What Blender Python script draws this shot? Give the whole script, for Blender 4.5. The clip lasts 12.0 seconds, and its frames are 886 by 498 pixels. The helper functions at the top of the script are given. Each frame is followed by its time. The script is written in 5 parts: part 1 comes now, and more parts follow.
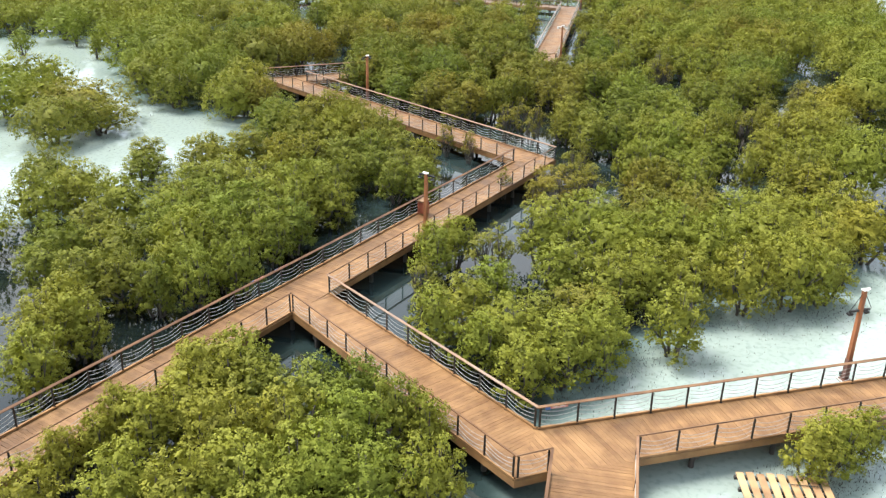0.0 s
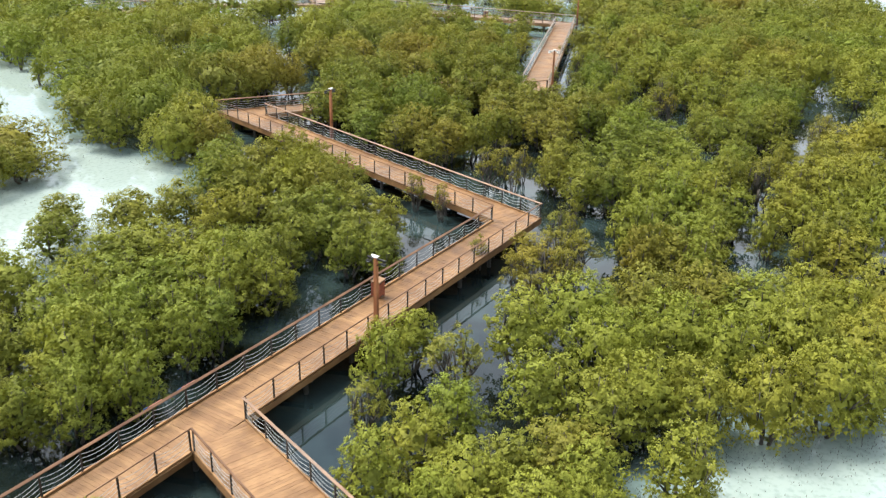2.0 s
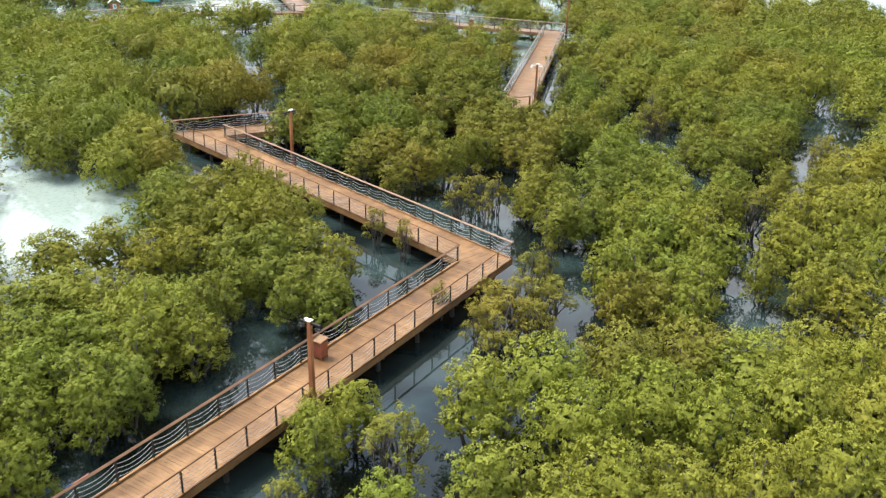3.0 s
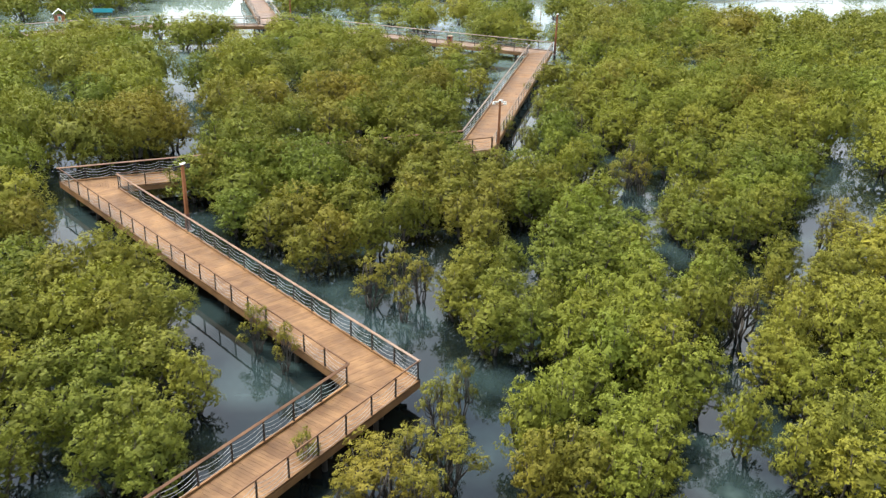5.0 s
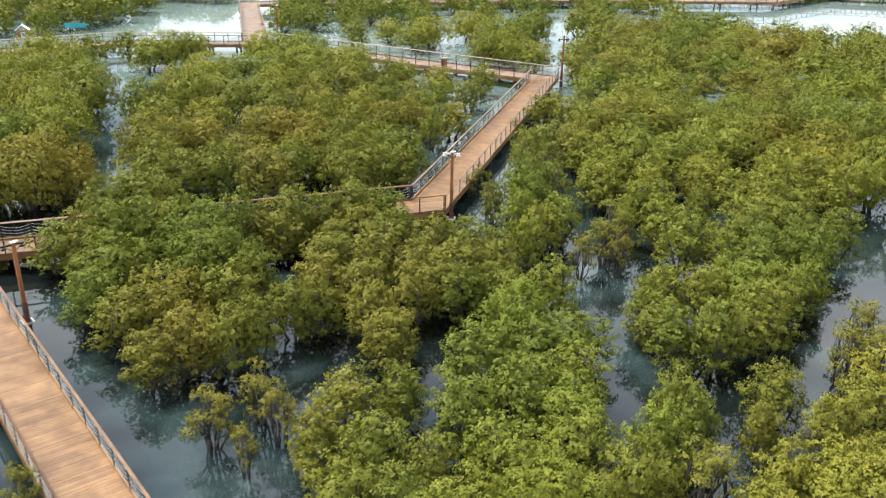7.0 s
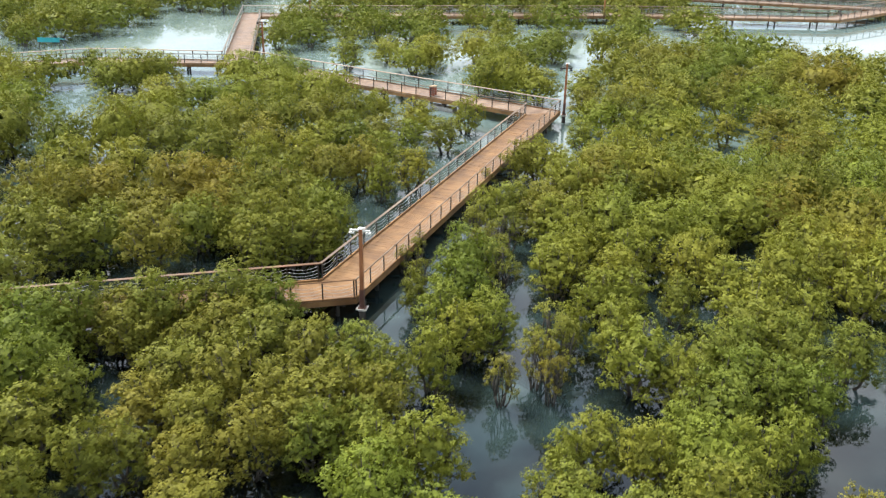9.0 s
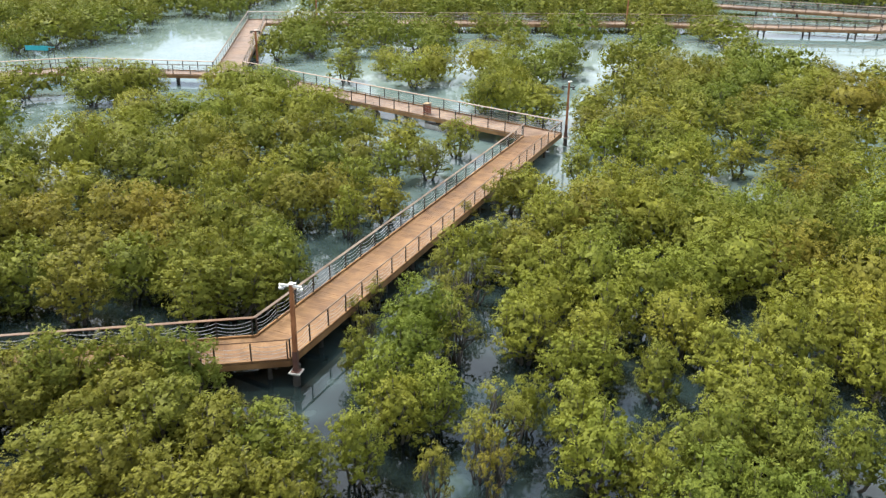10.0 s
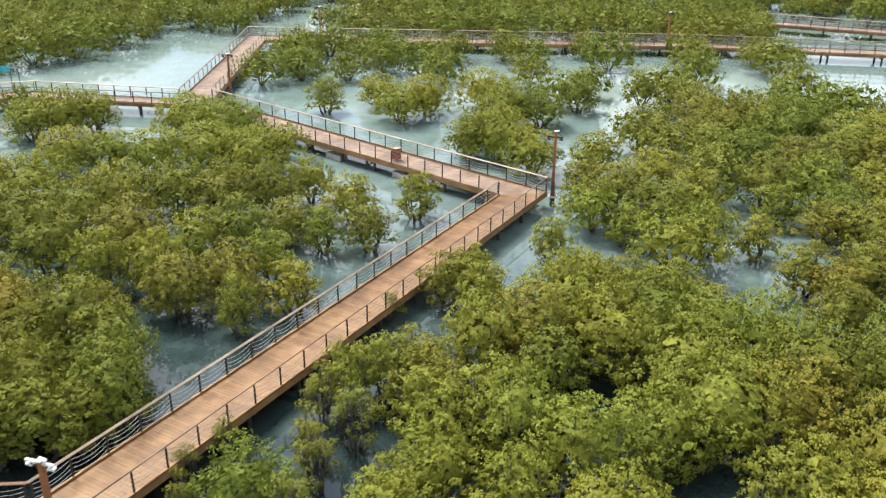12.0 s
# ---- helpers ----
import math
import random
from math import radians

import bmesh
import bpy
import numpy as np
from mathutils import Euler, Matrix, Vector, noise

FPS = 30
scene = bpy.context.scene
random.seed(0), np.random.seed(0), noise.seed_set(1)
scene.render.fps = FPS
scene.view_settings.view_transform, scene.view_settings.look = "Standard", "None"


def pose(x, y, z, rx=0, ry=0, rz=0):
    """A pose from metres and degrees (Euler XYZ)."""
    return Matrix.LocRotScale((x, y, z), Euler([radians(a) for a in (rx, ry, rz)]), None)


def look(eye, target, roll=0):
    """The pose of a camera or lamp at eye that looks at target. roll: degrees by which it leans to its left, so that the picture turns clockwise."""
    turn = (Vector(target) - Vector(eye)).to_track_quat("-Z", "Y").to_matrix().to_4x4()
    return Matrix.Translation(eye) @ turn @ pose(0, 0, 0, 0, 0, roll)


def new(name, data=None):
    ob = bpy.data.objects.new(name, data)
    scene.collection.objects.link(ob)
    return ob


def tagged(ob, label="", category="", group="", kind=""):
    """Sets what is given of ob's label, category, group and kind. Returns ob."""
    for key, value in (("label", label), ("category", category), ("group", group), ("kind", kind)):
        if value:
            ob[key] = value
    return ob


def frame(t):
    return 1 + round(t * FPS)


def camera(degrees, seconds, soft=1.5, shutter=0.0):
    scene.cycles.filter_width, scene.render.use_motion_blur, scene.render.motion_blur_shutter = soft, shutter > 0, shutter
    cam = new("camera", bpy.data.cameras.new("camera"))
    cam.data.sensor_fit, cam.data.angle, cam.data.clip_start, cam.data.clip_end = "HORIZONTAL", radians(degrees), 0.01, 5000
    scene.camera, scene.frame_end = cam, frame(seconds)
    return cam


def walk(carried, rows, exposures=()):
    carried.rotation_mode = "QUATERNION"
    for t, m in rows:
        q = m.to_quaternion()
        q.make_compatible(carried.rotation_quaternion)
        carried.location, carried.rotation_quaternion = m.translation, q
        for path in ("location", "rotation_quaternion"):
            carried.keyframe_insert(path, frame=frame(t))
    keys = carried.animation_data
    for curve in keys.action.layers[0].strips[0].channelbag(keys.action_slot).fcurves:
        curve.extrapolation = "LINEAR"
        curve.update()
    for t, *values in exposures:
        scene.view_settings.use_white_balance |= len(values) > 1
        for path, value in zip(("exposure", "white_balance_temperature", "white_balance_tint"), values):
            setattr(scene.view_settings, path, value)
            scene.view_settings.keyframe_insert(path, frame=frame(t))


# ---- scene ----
import collections

cam = camera(52.0, 12.0, 1.3, 0.25)
PATH = [
    (0, (-0.1, 0.084, 23.778), (-0.095, 1.917, 22.976), 1.4),
    (0.5, (0.079, 2.608, 23.908), (0.084, 4.44, 23.106), 1.4),
    (1, (0.563, 5.577, 23.995), (0.568, 7.409, 23.194), 1.4),
    (1.5, (1.251, 8.448, 24.103), (1.254, 10.28, 23.302), 1.4),
    (2, (2.198, 11.761, 24.185), (2.2, 13.594, 23.385), 1.4),
    (2.4, (3.07, 14.248, 24.203), (3.074, 16.083, 23.405), 1.5),
    (2.5, (3.295, 14.893, 24.204), (3.296, 16.727, 23.405), 1.3),
    (3, (4.649, 18.356, 24.28), (4.648, 20.19, 23.481), 1.2),
    (3.2, (5.219, 19.698, 24.29), (5.217, 21.532, 23.492), 1.2),
    (4.8, (10.176, 31.339, 24.485), (10.138, 33.17, 23.68), 1.4),
    (5, (10.862, 32.746, 24.499), (10.815, 34.577, 23.695), 1.4),
    (5.5, (12.668, 36.332, 24.462), (12.592, 38.162, 23.658), 1.3),
    (6, (14.73, 40.209, 24.484), (14.619, 42.037, 23.68), 1.2),
    (6.5, (16.637, 43.845, 24.464), (16.493, 45.67, 23.659), 1.1),
    (7, (18.755, 47.878, 24.364), (18.573, 49.7, 23.56), 1.0),
    (7.2, (19.572, 49.405, 24.318), (19.376, 51.226, 23.514), 1.0),
    (8.8, (25.442, 61.356, 24.438), (25.123, 63.159, 23.633), 0.9),
    (9, (26.161, 62.961, 24.491), (25.824, 64.76, 23.684), 0.9),
    (9.5, (27.696, 66.723, 24.545), (27.319, 68.513, 23.737), 0.9),
    (10, (29.33, 70.85, 24.621), (28.906, 72.629, 23.811), 0.8),
    (10.5, (30.64, 74.601, 24.761), (30.177, 76.369, 23.95), 0.8),
    (11, (31.984, 78.862, 24.85), (31.477, 80.617, 24.036), 0.7),
    (11.5, (33.231, 82.921, 24.807), (32.683, 84.664, 23.993), 0.6),
    (12, (34.443, 87.257, 24.864), (33.855, 88.986, 24.049), 0.5),
]
walk(cam, [(t, look(eye, target, roll)) for t, eye, target, roll in PATH], [(0, 0.72), (3, 0.66), (8, 0.6), (12, 0.58)])

# ---------------------------------------------------------------- world and sun
world = bpy.data.worlds.new("overcast_sky")
scene.world = world
world.use_nodes = True
wn, wl = world.node_tree.nodes, world.node_tree.links
sky = wn.new("ShaderNodeTexSky")
sky.sky_type, sky.sun_disc = "NISHITA", False
sky.sun_elevation, sky.sun_rotation = radians(60), radians(-65)
wtc = wn.new("ShaderNodeTexCoord")
wmap = wn.new("ShaderNodeMapping")
wmap.inputs["Scale"].default_value = (1.0, 1.0, 2.2)
wnoise = wn.new("ShaderNodeTexNoise")
wnoise.inputs["Scale"].default_value, wnoise.inputs["Detail"].default_value = 2.6, 6.0
wramp = wn.new("ShaderNodeValToRGB")
wramp.color_ramp.elements[0].position, wramp.color_ramp.elements[0].color = 0.36, (3.9, 5.0, 6.6, 1)
wramp.color_ramp.elements[1].position, wramp.color_ramp.elements[1].color = 0.62, (11.5, 11.9, 12.3, 1)
wmix = wn.new("ShaderNodeMixRGB")
wmix.inputs["Fac"].default_value = 0.82
wl.new(wtc.outputs["Generated"], wmap.inputs["Vector"])
wl.new(wmap.outputs["Vector"], wnoise.inputs["Vector"])
wl.new(wnoise.outputs["Fac"], wramp.inputs["Fac"])
wl.new(sky.outputs["Color"], wmix.inputs["Color1"])
wl.new(wramp.outputs["Color"], wmix.inputs["Color2"])
wsep = wn.new("ShaderNodeSeparateXYZ")
wl.new(wtc.outputs["Generated"], wsep.inputs["Vector"])
wlow = wn.new("ShaderNodeValToRGB")
wlow.color_ramp.elements[0].position, wlow.color_ramp.elements[0].color = 0.12, (1.12, 1.1, 1.06, 1)
wlow.color_ramp.elements[1].position, wlow.color_ramp.elements[1].color = 0.75, (0.85, 0.85, 0.85, 1)
wl.new(wsep.outputs["Z"], wlow.inputs["Fac"])
wmul = wn.new("ShaderNodeMixRGB")
wmul.blend_type = "MULTIPLY"
wmul.inputs["Fac"].default_value = 1.0
wl.new(wmix.outputs["Color"], wmul.inputs["Color1"])
wl.new(wlow.outputs["Color"], wmul.inputs["Color2"])
wl.new(wmul.outputs["Color"], wn["Background"].inputs["Color"])
wn["Background"].inputs["Strength"].default_value = 0.115

sun = new("sun", bpy.data.lights.new("sun", "SUN"))
sun.data.energy, sun.data.angle, sun.data.color = 5.2, radians(24), (1.0, 0.95, 0.86)
sun.matrix_world = look((-48, 22, 90), (0, 0, 0))


# ---------------------------------------------------------------- materials
def material(name):
    m = bpy.data.materials.new(name)
    m.use_nodes = True
    return m, m.node_tree.nodes, m.node_tree.links, m.node_tree.nodes["Principled BSDF"]


def noise_node(nodes, links, scale, detail=4.0, coord="Object", stretch=(1, 1, 1)):
    tc, mp, n = nodes.new("ShaderNodeTexCoord"), nodes.new("ShaderNodeMapping"), nodes.new("ShaderNodeTexNoise")
    mp.inputs["Scale"].default_value = stretch
    n.inputs["Scale"].default_value, n.inputs["Detail"].default_value = scale, detail
    links.new(tc.outputs[coord], mp.inputs["Vector"])
    links.new(mp.outputs["Vector"], n.inputs["Vector"])
    return n.outputs["Fac"]


def ramp_node(nodes, links, fac, *stops):
    r = nodes.new("ShaderNodeValToRGB")
    while len(r.color_ramp.elements) < len(stops):
        r.color_ramp.elements.new(0.5)
    for e, (p, c) in zip(r.color_ramp.elements, stops):
        e.position, e.color = p, (*c, 1)
    links.new(fac, r.inputs["Fac"])
    return r.outputs["Color"]


def mix_node(nodes, links, a, b, fac, kind="MIX"):
    m = nodes.new("ShaderNodeMixRGB")
    m.blend_type = kind
    for socket, value in (("Color1", a), ("Color2", b), ("Fac", fac)):
        if isinstance(value, (int, float)):
            m.inputs[socket].default_value = value
        elif isinstance(value, tuple):
            m.inputs[socket].default_value = (*value, 1)
        else:
            links.new(value, m.inputs[socket])
    return m.outputs["Color"]


def bump_node(nodes, links, bsdf, height, strength, distance):
    b = nodes.new("ShaderNodeBump")
    b.inputs["Strength"].default_value, b.inputs["Distance"].default_value = strength, distance
    links.new(height, b.inputs["Height"])
    links.new(b.outputs["Normal"], bsdf.inputs["Normal"])


def wood_material(name, dark, mid, light, rough=0.5, island=False):
    """Timber: a tone for each board, grain along the board, stains and scuffs of a metre or so."""
    m, n, l, b = material(name)
    if island:
        rnd = n.new("ShaderNodeNewGeometry").outputs["Random Per Island"]
    else:
        rnd = n.new("ShaderNodeObjectInfo").outputs["Random"]
    tone = ramp_node(n, l, rnd, (0.0, dark), (0.45, mid), (1.0, light))
    grain = noise_node(n, l, 9.0, 6.0, "Object", (1.0, 12.0, 6.0))
    tone = mix_node(n, l, tone, ramp_node(n, l, grain, (0.3, (0.7, 0.68, 0.66)), (0.7, (1.1, 1.08, 1.06))), 0.45, "MULTIPLY")
    geo = n.new("ShaderNodeNewGeometry")
    st = n.new("ShaderNodeTexNoise")
    st.inputs["Scale"].default_value, st.inputs["Detail"].default_value = 0.45, 5.0
    l.new(geo.outputs["Position"], st.inputs["Vector"])
    tone = mix_node(n, l, tone, ramp_node(n, l, st.outputs["Fac"], (0.36, (0.62, 0.57, 0.54)), (0.6, (1.08, 1.06, 1.04))), 0.75, "MULTIPLY")
    band = n.new("ShaderNodeTexNoise")
    band.inputs["Scale"].default_value, band.inputs["Detail"].default_value = 1.25, 2.0
    l.new(geo.outputs["Position"], band.inputs["Vector"])
    tone = mix_node(n, l, tone, ramp_node(n, l, band.outputs["Fac"], (0.38, (0.78, 0.72, 0.68)), (0.62, (1.12, 1.12, 1.08))), 0.8, "MULTIPLY")
    l.new(tone, b.inputs["Base Color"])
    sheen = n.new("ShaderNodeMapRange")
    sheen.inputs["From Min"].default_value, sheen.inputs["From Max"].default_value = 0.3, 0.7
    sheen.inputs["To Min"].default_value, sheen.inputs["To Max"].default_value = rough - 0.14, rough + 0.12
    l.new(st.outputs["Fac"], sheen.inputs["Value"])
    l.new(sheen.outputs["Result"], b.inputs["Roughness"])
    b.inputs["Specular IOR Level"].default_value = 0.42
    bump_node(n, l, b, grain, 0.35, 0.004)
    return m


M_PLANK = wood_material("deck_timber", (0.205, 0.113, 0.05), (0.236, 0.134, 0.06), (0.27, 0.157, 0.073))
# Paler, greyer timber tone for the far legs.
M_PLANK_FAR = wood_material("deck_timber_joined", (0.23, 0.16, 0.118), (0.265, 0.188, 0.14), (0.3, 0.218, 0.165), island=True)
M_BEAM = wood_material("edge_timber", (0.2, 0.108, 0.044), (0.27, 0.15, 0.062), (0.33, 0.19, 0.085))
M_RAIL = wood_material("handrail_timber", (0.15, 0.078, 0.042), (0.19, 0.105, 0.058), (0.24, 0.14, 0.08), rough=0.5)
M_RAIL_GREY = wood_material("grey_handrail_timber", (0.2, 0.15, 0.115), (0.25, 0.195, 0.15), (0.3, 0.24, 0.19), rough=0.5)
M_LAMPWOOD = wood_material("lamp_timber", (0.28, 0.105, 0.045), (0.33, 0.135, 0.06), (0.38, 0.17, 0.08), rough=0.5)
M_PALE = wood_material("pale_timber", (0.3, 0.185, 0.1), (0.42, 0.28, 0.15), (0.52, 0.37, 0.21))


def plain_material(name, colour, rough, metal=0.0, wear=(0.7, 1.15), scale=3.0):
    m, n, l, b = material(name)
    f = noise_node(n, l, scale, 5.0)
    l.new(mix_node(n, l, colour, ramp_node(n, l, f, (0.3, (wear[0],) * 3), (0.7, (wear[1],) * 3)), 1.0, "MULTIPLY"), b.inputs["Base Color"])
    b.inputs["Roughness"].default_value, b.inputs["Metallic"].default_value = rough, metal
    bump_node(n, l, b, f, 0.2, 0.004)
    return m


M_STEEL = plain_material("dark_painted_steel", (0.016, 0.014, 0.013), 0.5)
M_CABLE = plain_material("pale_rope", (0.33, 0.33, 0.32), 0.6)
M_PILE = plain_material("wet_dark_pile", (0.05, 0.042, 0.036), 0.6, scale=5.0)
M_WHITE = plain_material("white_lamp_housing", (0.78, 0.78, 0.76), 0.4, wear=(0.9, 1.05))
M_TEAL = plain_material("teal_sheet", (0.03, 0.36, 0.42), 0.5, wear=(0.85, 1.1))
M_RED = plain_material("red_brown_box", (0.3, 0.09, 0.05), 0.5)
M_BLUE = plain_material("blue_sign", (0.05, 0.13, 0.35), 0.5, wear=(0.9, 1.05))
M_PINK = plain_material("rose_sign", (0.5, 0.2, 0.16), 0.5, wear=(0.9, 1.05))
M_SLEEVE = plain_material("dark_sleeve", (0.13, 0.06, 0.045), 0.5)
M_GLASS = plain_material("lamp_glass", (0.3, 0.32, 0.33), 0.12, wear=(0.9, 1.05))
M_CONCRETE = plain_material("pale_concrete", (0.5, 0.48, 0.45), 0.8)


def bark_material():
    m, n, l, b = material("mangrove_bark")
    f = noise_node(n, l, 6.0, 6.0, "Object", (1, 1, 0.3))
    l.new(ramp_node(n, l, f, (0.3, (0.035, 0.03, 0.025)), (0.7, (0.115, 0.1, 0.086))), b.inputs["Base Color"])
    b.inputs["Roughness"].default_value = 0.85
    bump_node(n, l, b, f, 0.5, 0.01)
    return m


def leaf_material(name, stops, warm):
    """Leaves: a tone for each leaf and each tree, with light coming through the blade."""
    m, n, l, b = material(name)
    rnd = n.new("ShaderNodeNewGeometry").outputs["Random Per Island"]
    tone = ramp_node(n, l, rnd, *stops)
    tree = n.new("ShaderNodeObjectInfo").outputs["Random"]
    tone = mix_node(n, l, tone, ramp_node(n, l, tree, (0.0, (0.88, 0.95, 0.86)), (0.5, (1, 1, 1)), (1.0, warm)), 0.85, "MULTIPLY")
    geo = n.new("ShaderNodeNewGeometry")
    big = n.new("ShaderNodeTexNoise")
    big.inputs["Scale"].default_value, big.inputs["Detail"].default_value = 0.09, 0.5
    l.new(geo.outputs["Position"], big.inputs["Vector"])
    tone = mix_node(n, l, tone, ramp_node(n, l, big.outputs["Fac"], (0.35, (0.84, 0.95, 0.86)), (0.65, (1.1, 1.02, 0.93))), 0.8, "MULTIPLY")
    tuft = n.new("ShaderNodeTexNoise")
    tuft.inputs["Scale"].default_value, tuft.inputs["Detail"].default_value = 2.6, 3.0
    l.new(geo.outputs["Position"], tuft.inputs["Vector"])
    tone = mix_node(n, l, tone, ramp_node(n, l, tuft.outputs["Fac"], (0.36, (0.84, 0.86, 0.86)), (0.5, (1.0, 1.0, 1.0)), (0.66, (1.08, 1.08, 1.02))), 1.0, "MULTIPLY")
    l.new(tone, b.inputs["Base Color"])
    b.inputs["Roughness"].default_value = 0.6
    b.inputs["Specular IOR Level"].default_value = 0.14
    tr = n.new("ShaderNodeBsdfTranslucent")
    l.new(mix_node(n, l, tone, (1.25, 1.2, 0.6), 1.0, "MULTIPLY"), tr.inputs["Color"])
    mx = n.new("ShaderNodeMixShader")
    mx.inputs["Fac"].default_value = 0.16
    l.new(b.outputs["BSDF"], mx.inputs[1])
    l.new(tr.outputs["BSDF"], mx.inputs[2])
    l.new(mx.outputs["Shader"], n["Material Output"].inputs["Surface"])
    return m


M_BARK = bark_material()
M_LEAF = leaf_material("mangrove_leaves", ((0.0, (0.155, 0.166, 0.026)), (0.5, (0.194, 0.207, 0.033)), (1.0, (0.247, 0.259, 0.041))), (1.1, 1.02, 0.93))
M_LEAF_OLIVE = leaf_material("olive_leaves", ((0.0, (0.142, 0.138, 0.024)), (0.5, (0.182, 0.174, 0.03)), (1.0, (0.23, 0.217, 0.038))), (1.1, 1.01, 0.93))
M_LEAF_FRESH = leaf_material("fresh_leaves", ((0.0, (0.168, 0.178, 0.027)), (0.5, (0.205, 0.22, 0.035)), (1.0, (0.262, 0.277, 0.045))), (1.06, 1.02, 0.95))
# Darker leaf tone; in the shaded groves it also carries their shade.
M_LEAF_DARK = leaf_material("dark_leaves", ((0.0, (0.121, 0.138, 0.023)), (0.5, (0.158, 0.174, 0.029)), (1.0, (0.205, 0.22, 0.037))), (1.1, 1.02, 0.95))


def water_material():
    """Still shallow sea water: dark over mud, milky pale over sandy beds and, for haze, far off; glossy with small
    ripples.
    """
    m, n, l, b = material("lagoon_water")
    at = n.new("ShaderNodeAttribute")
    at.attribute_name = "sand_haze"
    grain = noise_node(n, l, 0.55, 8.0)
    fine = noise_node(n, l, 3.2, 5.0)
    add = n.new("ShaderNodeMath")
    add.operation = "MULTIPLY_ADD"
    l.new(grain, add.inputs[0])
    add.inputs[1].default_value = 0.26
    l.new(at.outputs["Fac"], add.inputs[2])
    sub = n.new("ShaderNodeMath")
    sub.operation = "SUBTRACT"
    l.new(add.outputs[0], sub.inputs[0])
    sub.inputs[1].default_value = 0.13
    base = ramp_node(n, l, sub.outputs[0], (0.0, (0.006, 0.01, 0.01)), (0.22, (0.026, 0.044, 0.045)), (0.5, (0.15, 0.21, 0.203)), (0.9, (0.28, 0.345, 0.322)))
    speck = ramp_node(n, l, fine, (0.36, (0.5, 0.56, 0.56)), (0.5, (1, 1, 1)))
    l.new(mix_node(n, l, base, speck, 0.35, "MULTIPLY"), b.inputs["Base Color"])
    b.inputs["Roughness"].default_value = 0.035
    b.inputs["IOR"].default_value = 1.7
    bump_node(n, l, b, noise_node(n, l, 1.6, 3.0), 0.06, 0.04)
    return m


M_WATER = water_material()


# ---------------------------------------------------------------- mesh helpers
def mesh_from(name, verts, faces, mat, smooth=False):
    me = bpy.data.meshes.new(name)
    me.from_pydata(verts, [], faces)
    me.materials.append(mat)
    if smooth:
        me.polygons.foreach_set("use_smooth", [True] * len(faces))
    me.update()
    return me


def child(name, me, parent, label="", m=None, kind=""):
    ob = new(name, me)
    ob.parent = parent
    if m is not None:
        ob.matrix_local = m
    return tagged(ob, label, kind=kind)


def prism(poly, z0, z1):
    """Vertices and faces of an upright prism over a counter-clockwise polygon."""
    n = len(poly)
    v = [(x, y, z0) for x, y in poly] + [(x, y, z1) for x, y in poly]
    f = [tuple(range(n - 1, -1, -1)), tuple(range(n, 2 * n))]
    f += [(i, (i + 1) % n, n + (i + 1) % n, n + i) for i in range(n)]
    return v, f


def box(cx, cy, cz, sx, sy, sz):
    return prism([(cx - sx / 2, cy - sy / 2), (cx + sx / 2, cy - sy / 2), (cx + sx / 2, cy + sy / 2), (cx - sx / 2, cy + sy / 2)], cz - sz / 2, cz + sz / 2)


def merge(parts):
    v, f = [], []
    for pv, pf in parts:
        k = len(v)
        v += pv
        f += [tuple(i + k for i in face) for face in pf]
    return v, f


def tube(points, radii, sides=6):
    """A tapered tube along points."""
    v, f = [], []
    for i, p in enumerate(points):
        p = Vector(p)
        a, b = Vector(points[max(i - 1, 0)]), Vector(points[min(i + 1, len(points) - 1)])
        d = (b - a).normalized()
        u = d.orthogonal().normalized() if abs(d.z) > 0.9 else d.cross(Vector((0, 0, 1))).normalized()
        w = d.cross(u)
        for s in range(sides):
            t = 2 * math.pi * s / sides
            v.append(tuple(p + radii[i] * (math.cos(t) * u + math.sin(t) * w)))
    for i in range(len(points) - 1):
        for s in range(sides):
            s2 = (s + 1) % sides
            f.append((i * sides + s, i * sides + s2, (i + 1) * sides + s2, (i + 1) * sides + s))
    f.append(tuple(range(sides - 1, -1, -1)))
    f.append(tuple(range((len(points) - 1) * sides, len(points) * sides)))
    return v, f


def empty(name, m=None):
    ob = new(name)
    ob.empty_display_size = 0.2
    if m is not None:
        ob.matrix_world = m
    return ob


# ---------------------------------------------------------------- plan
DECK, RAIL_H = 1.2, 1.1
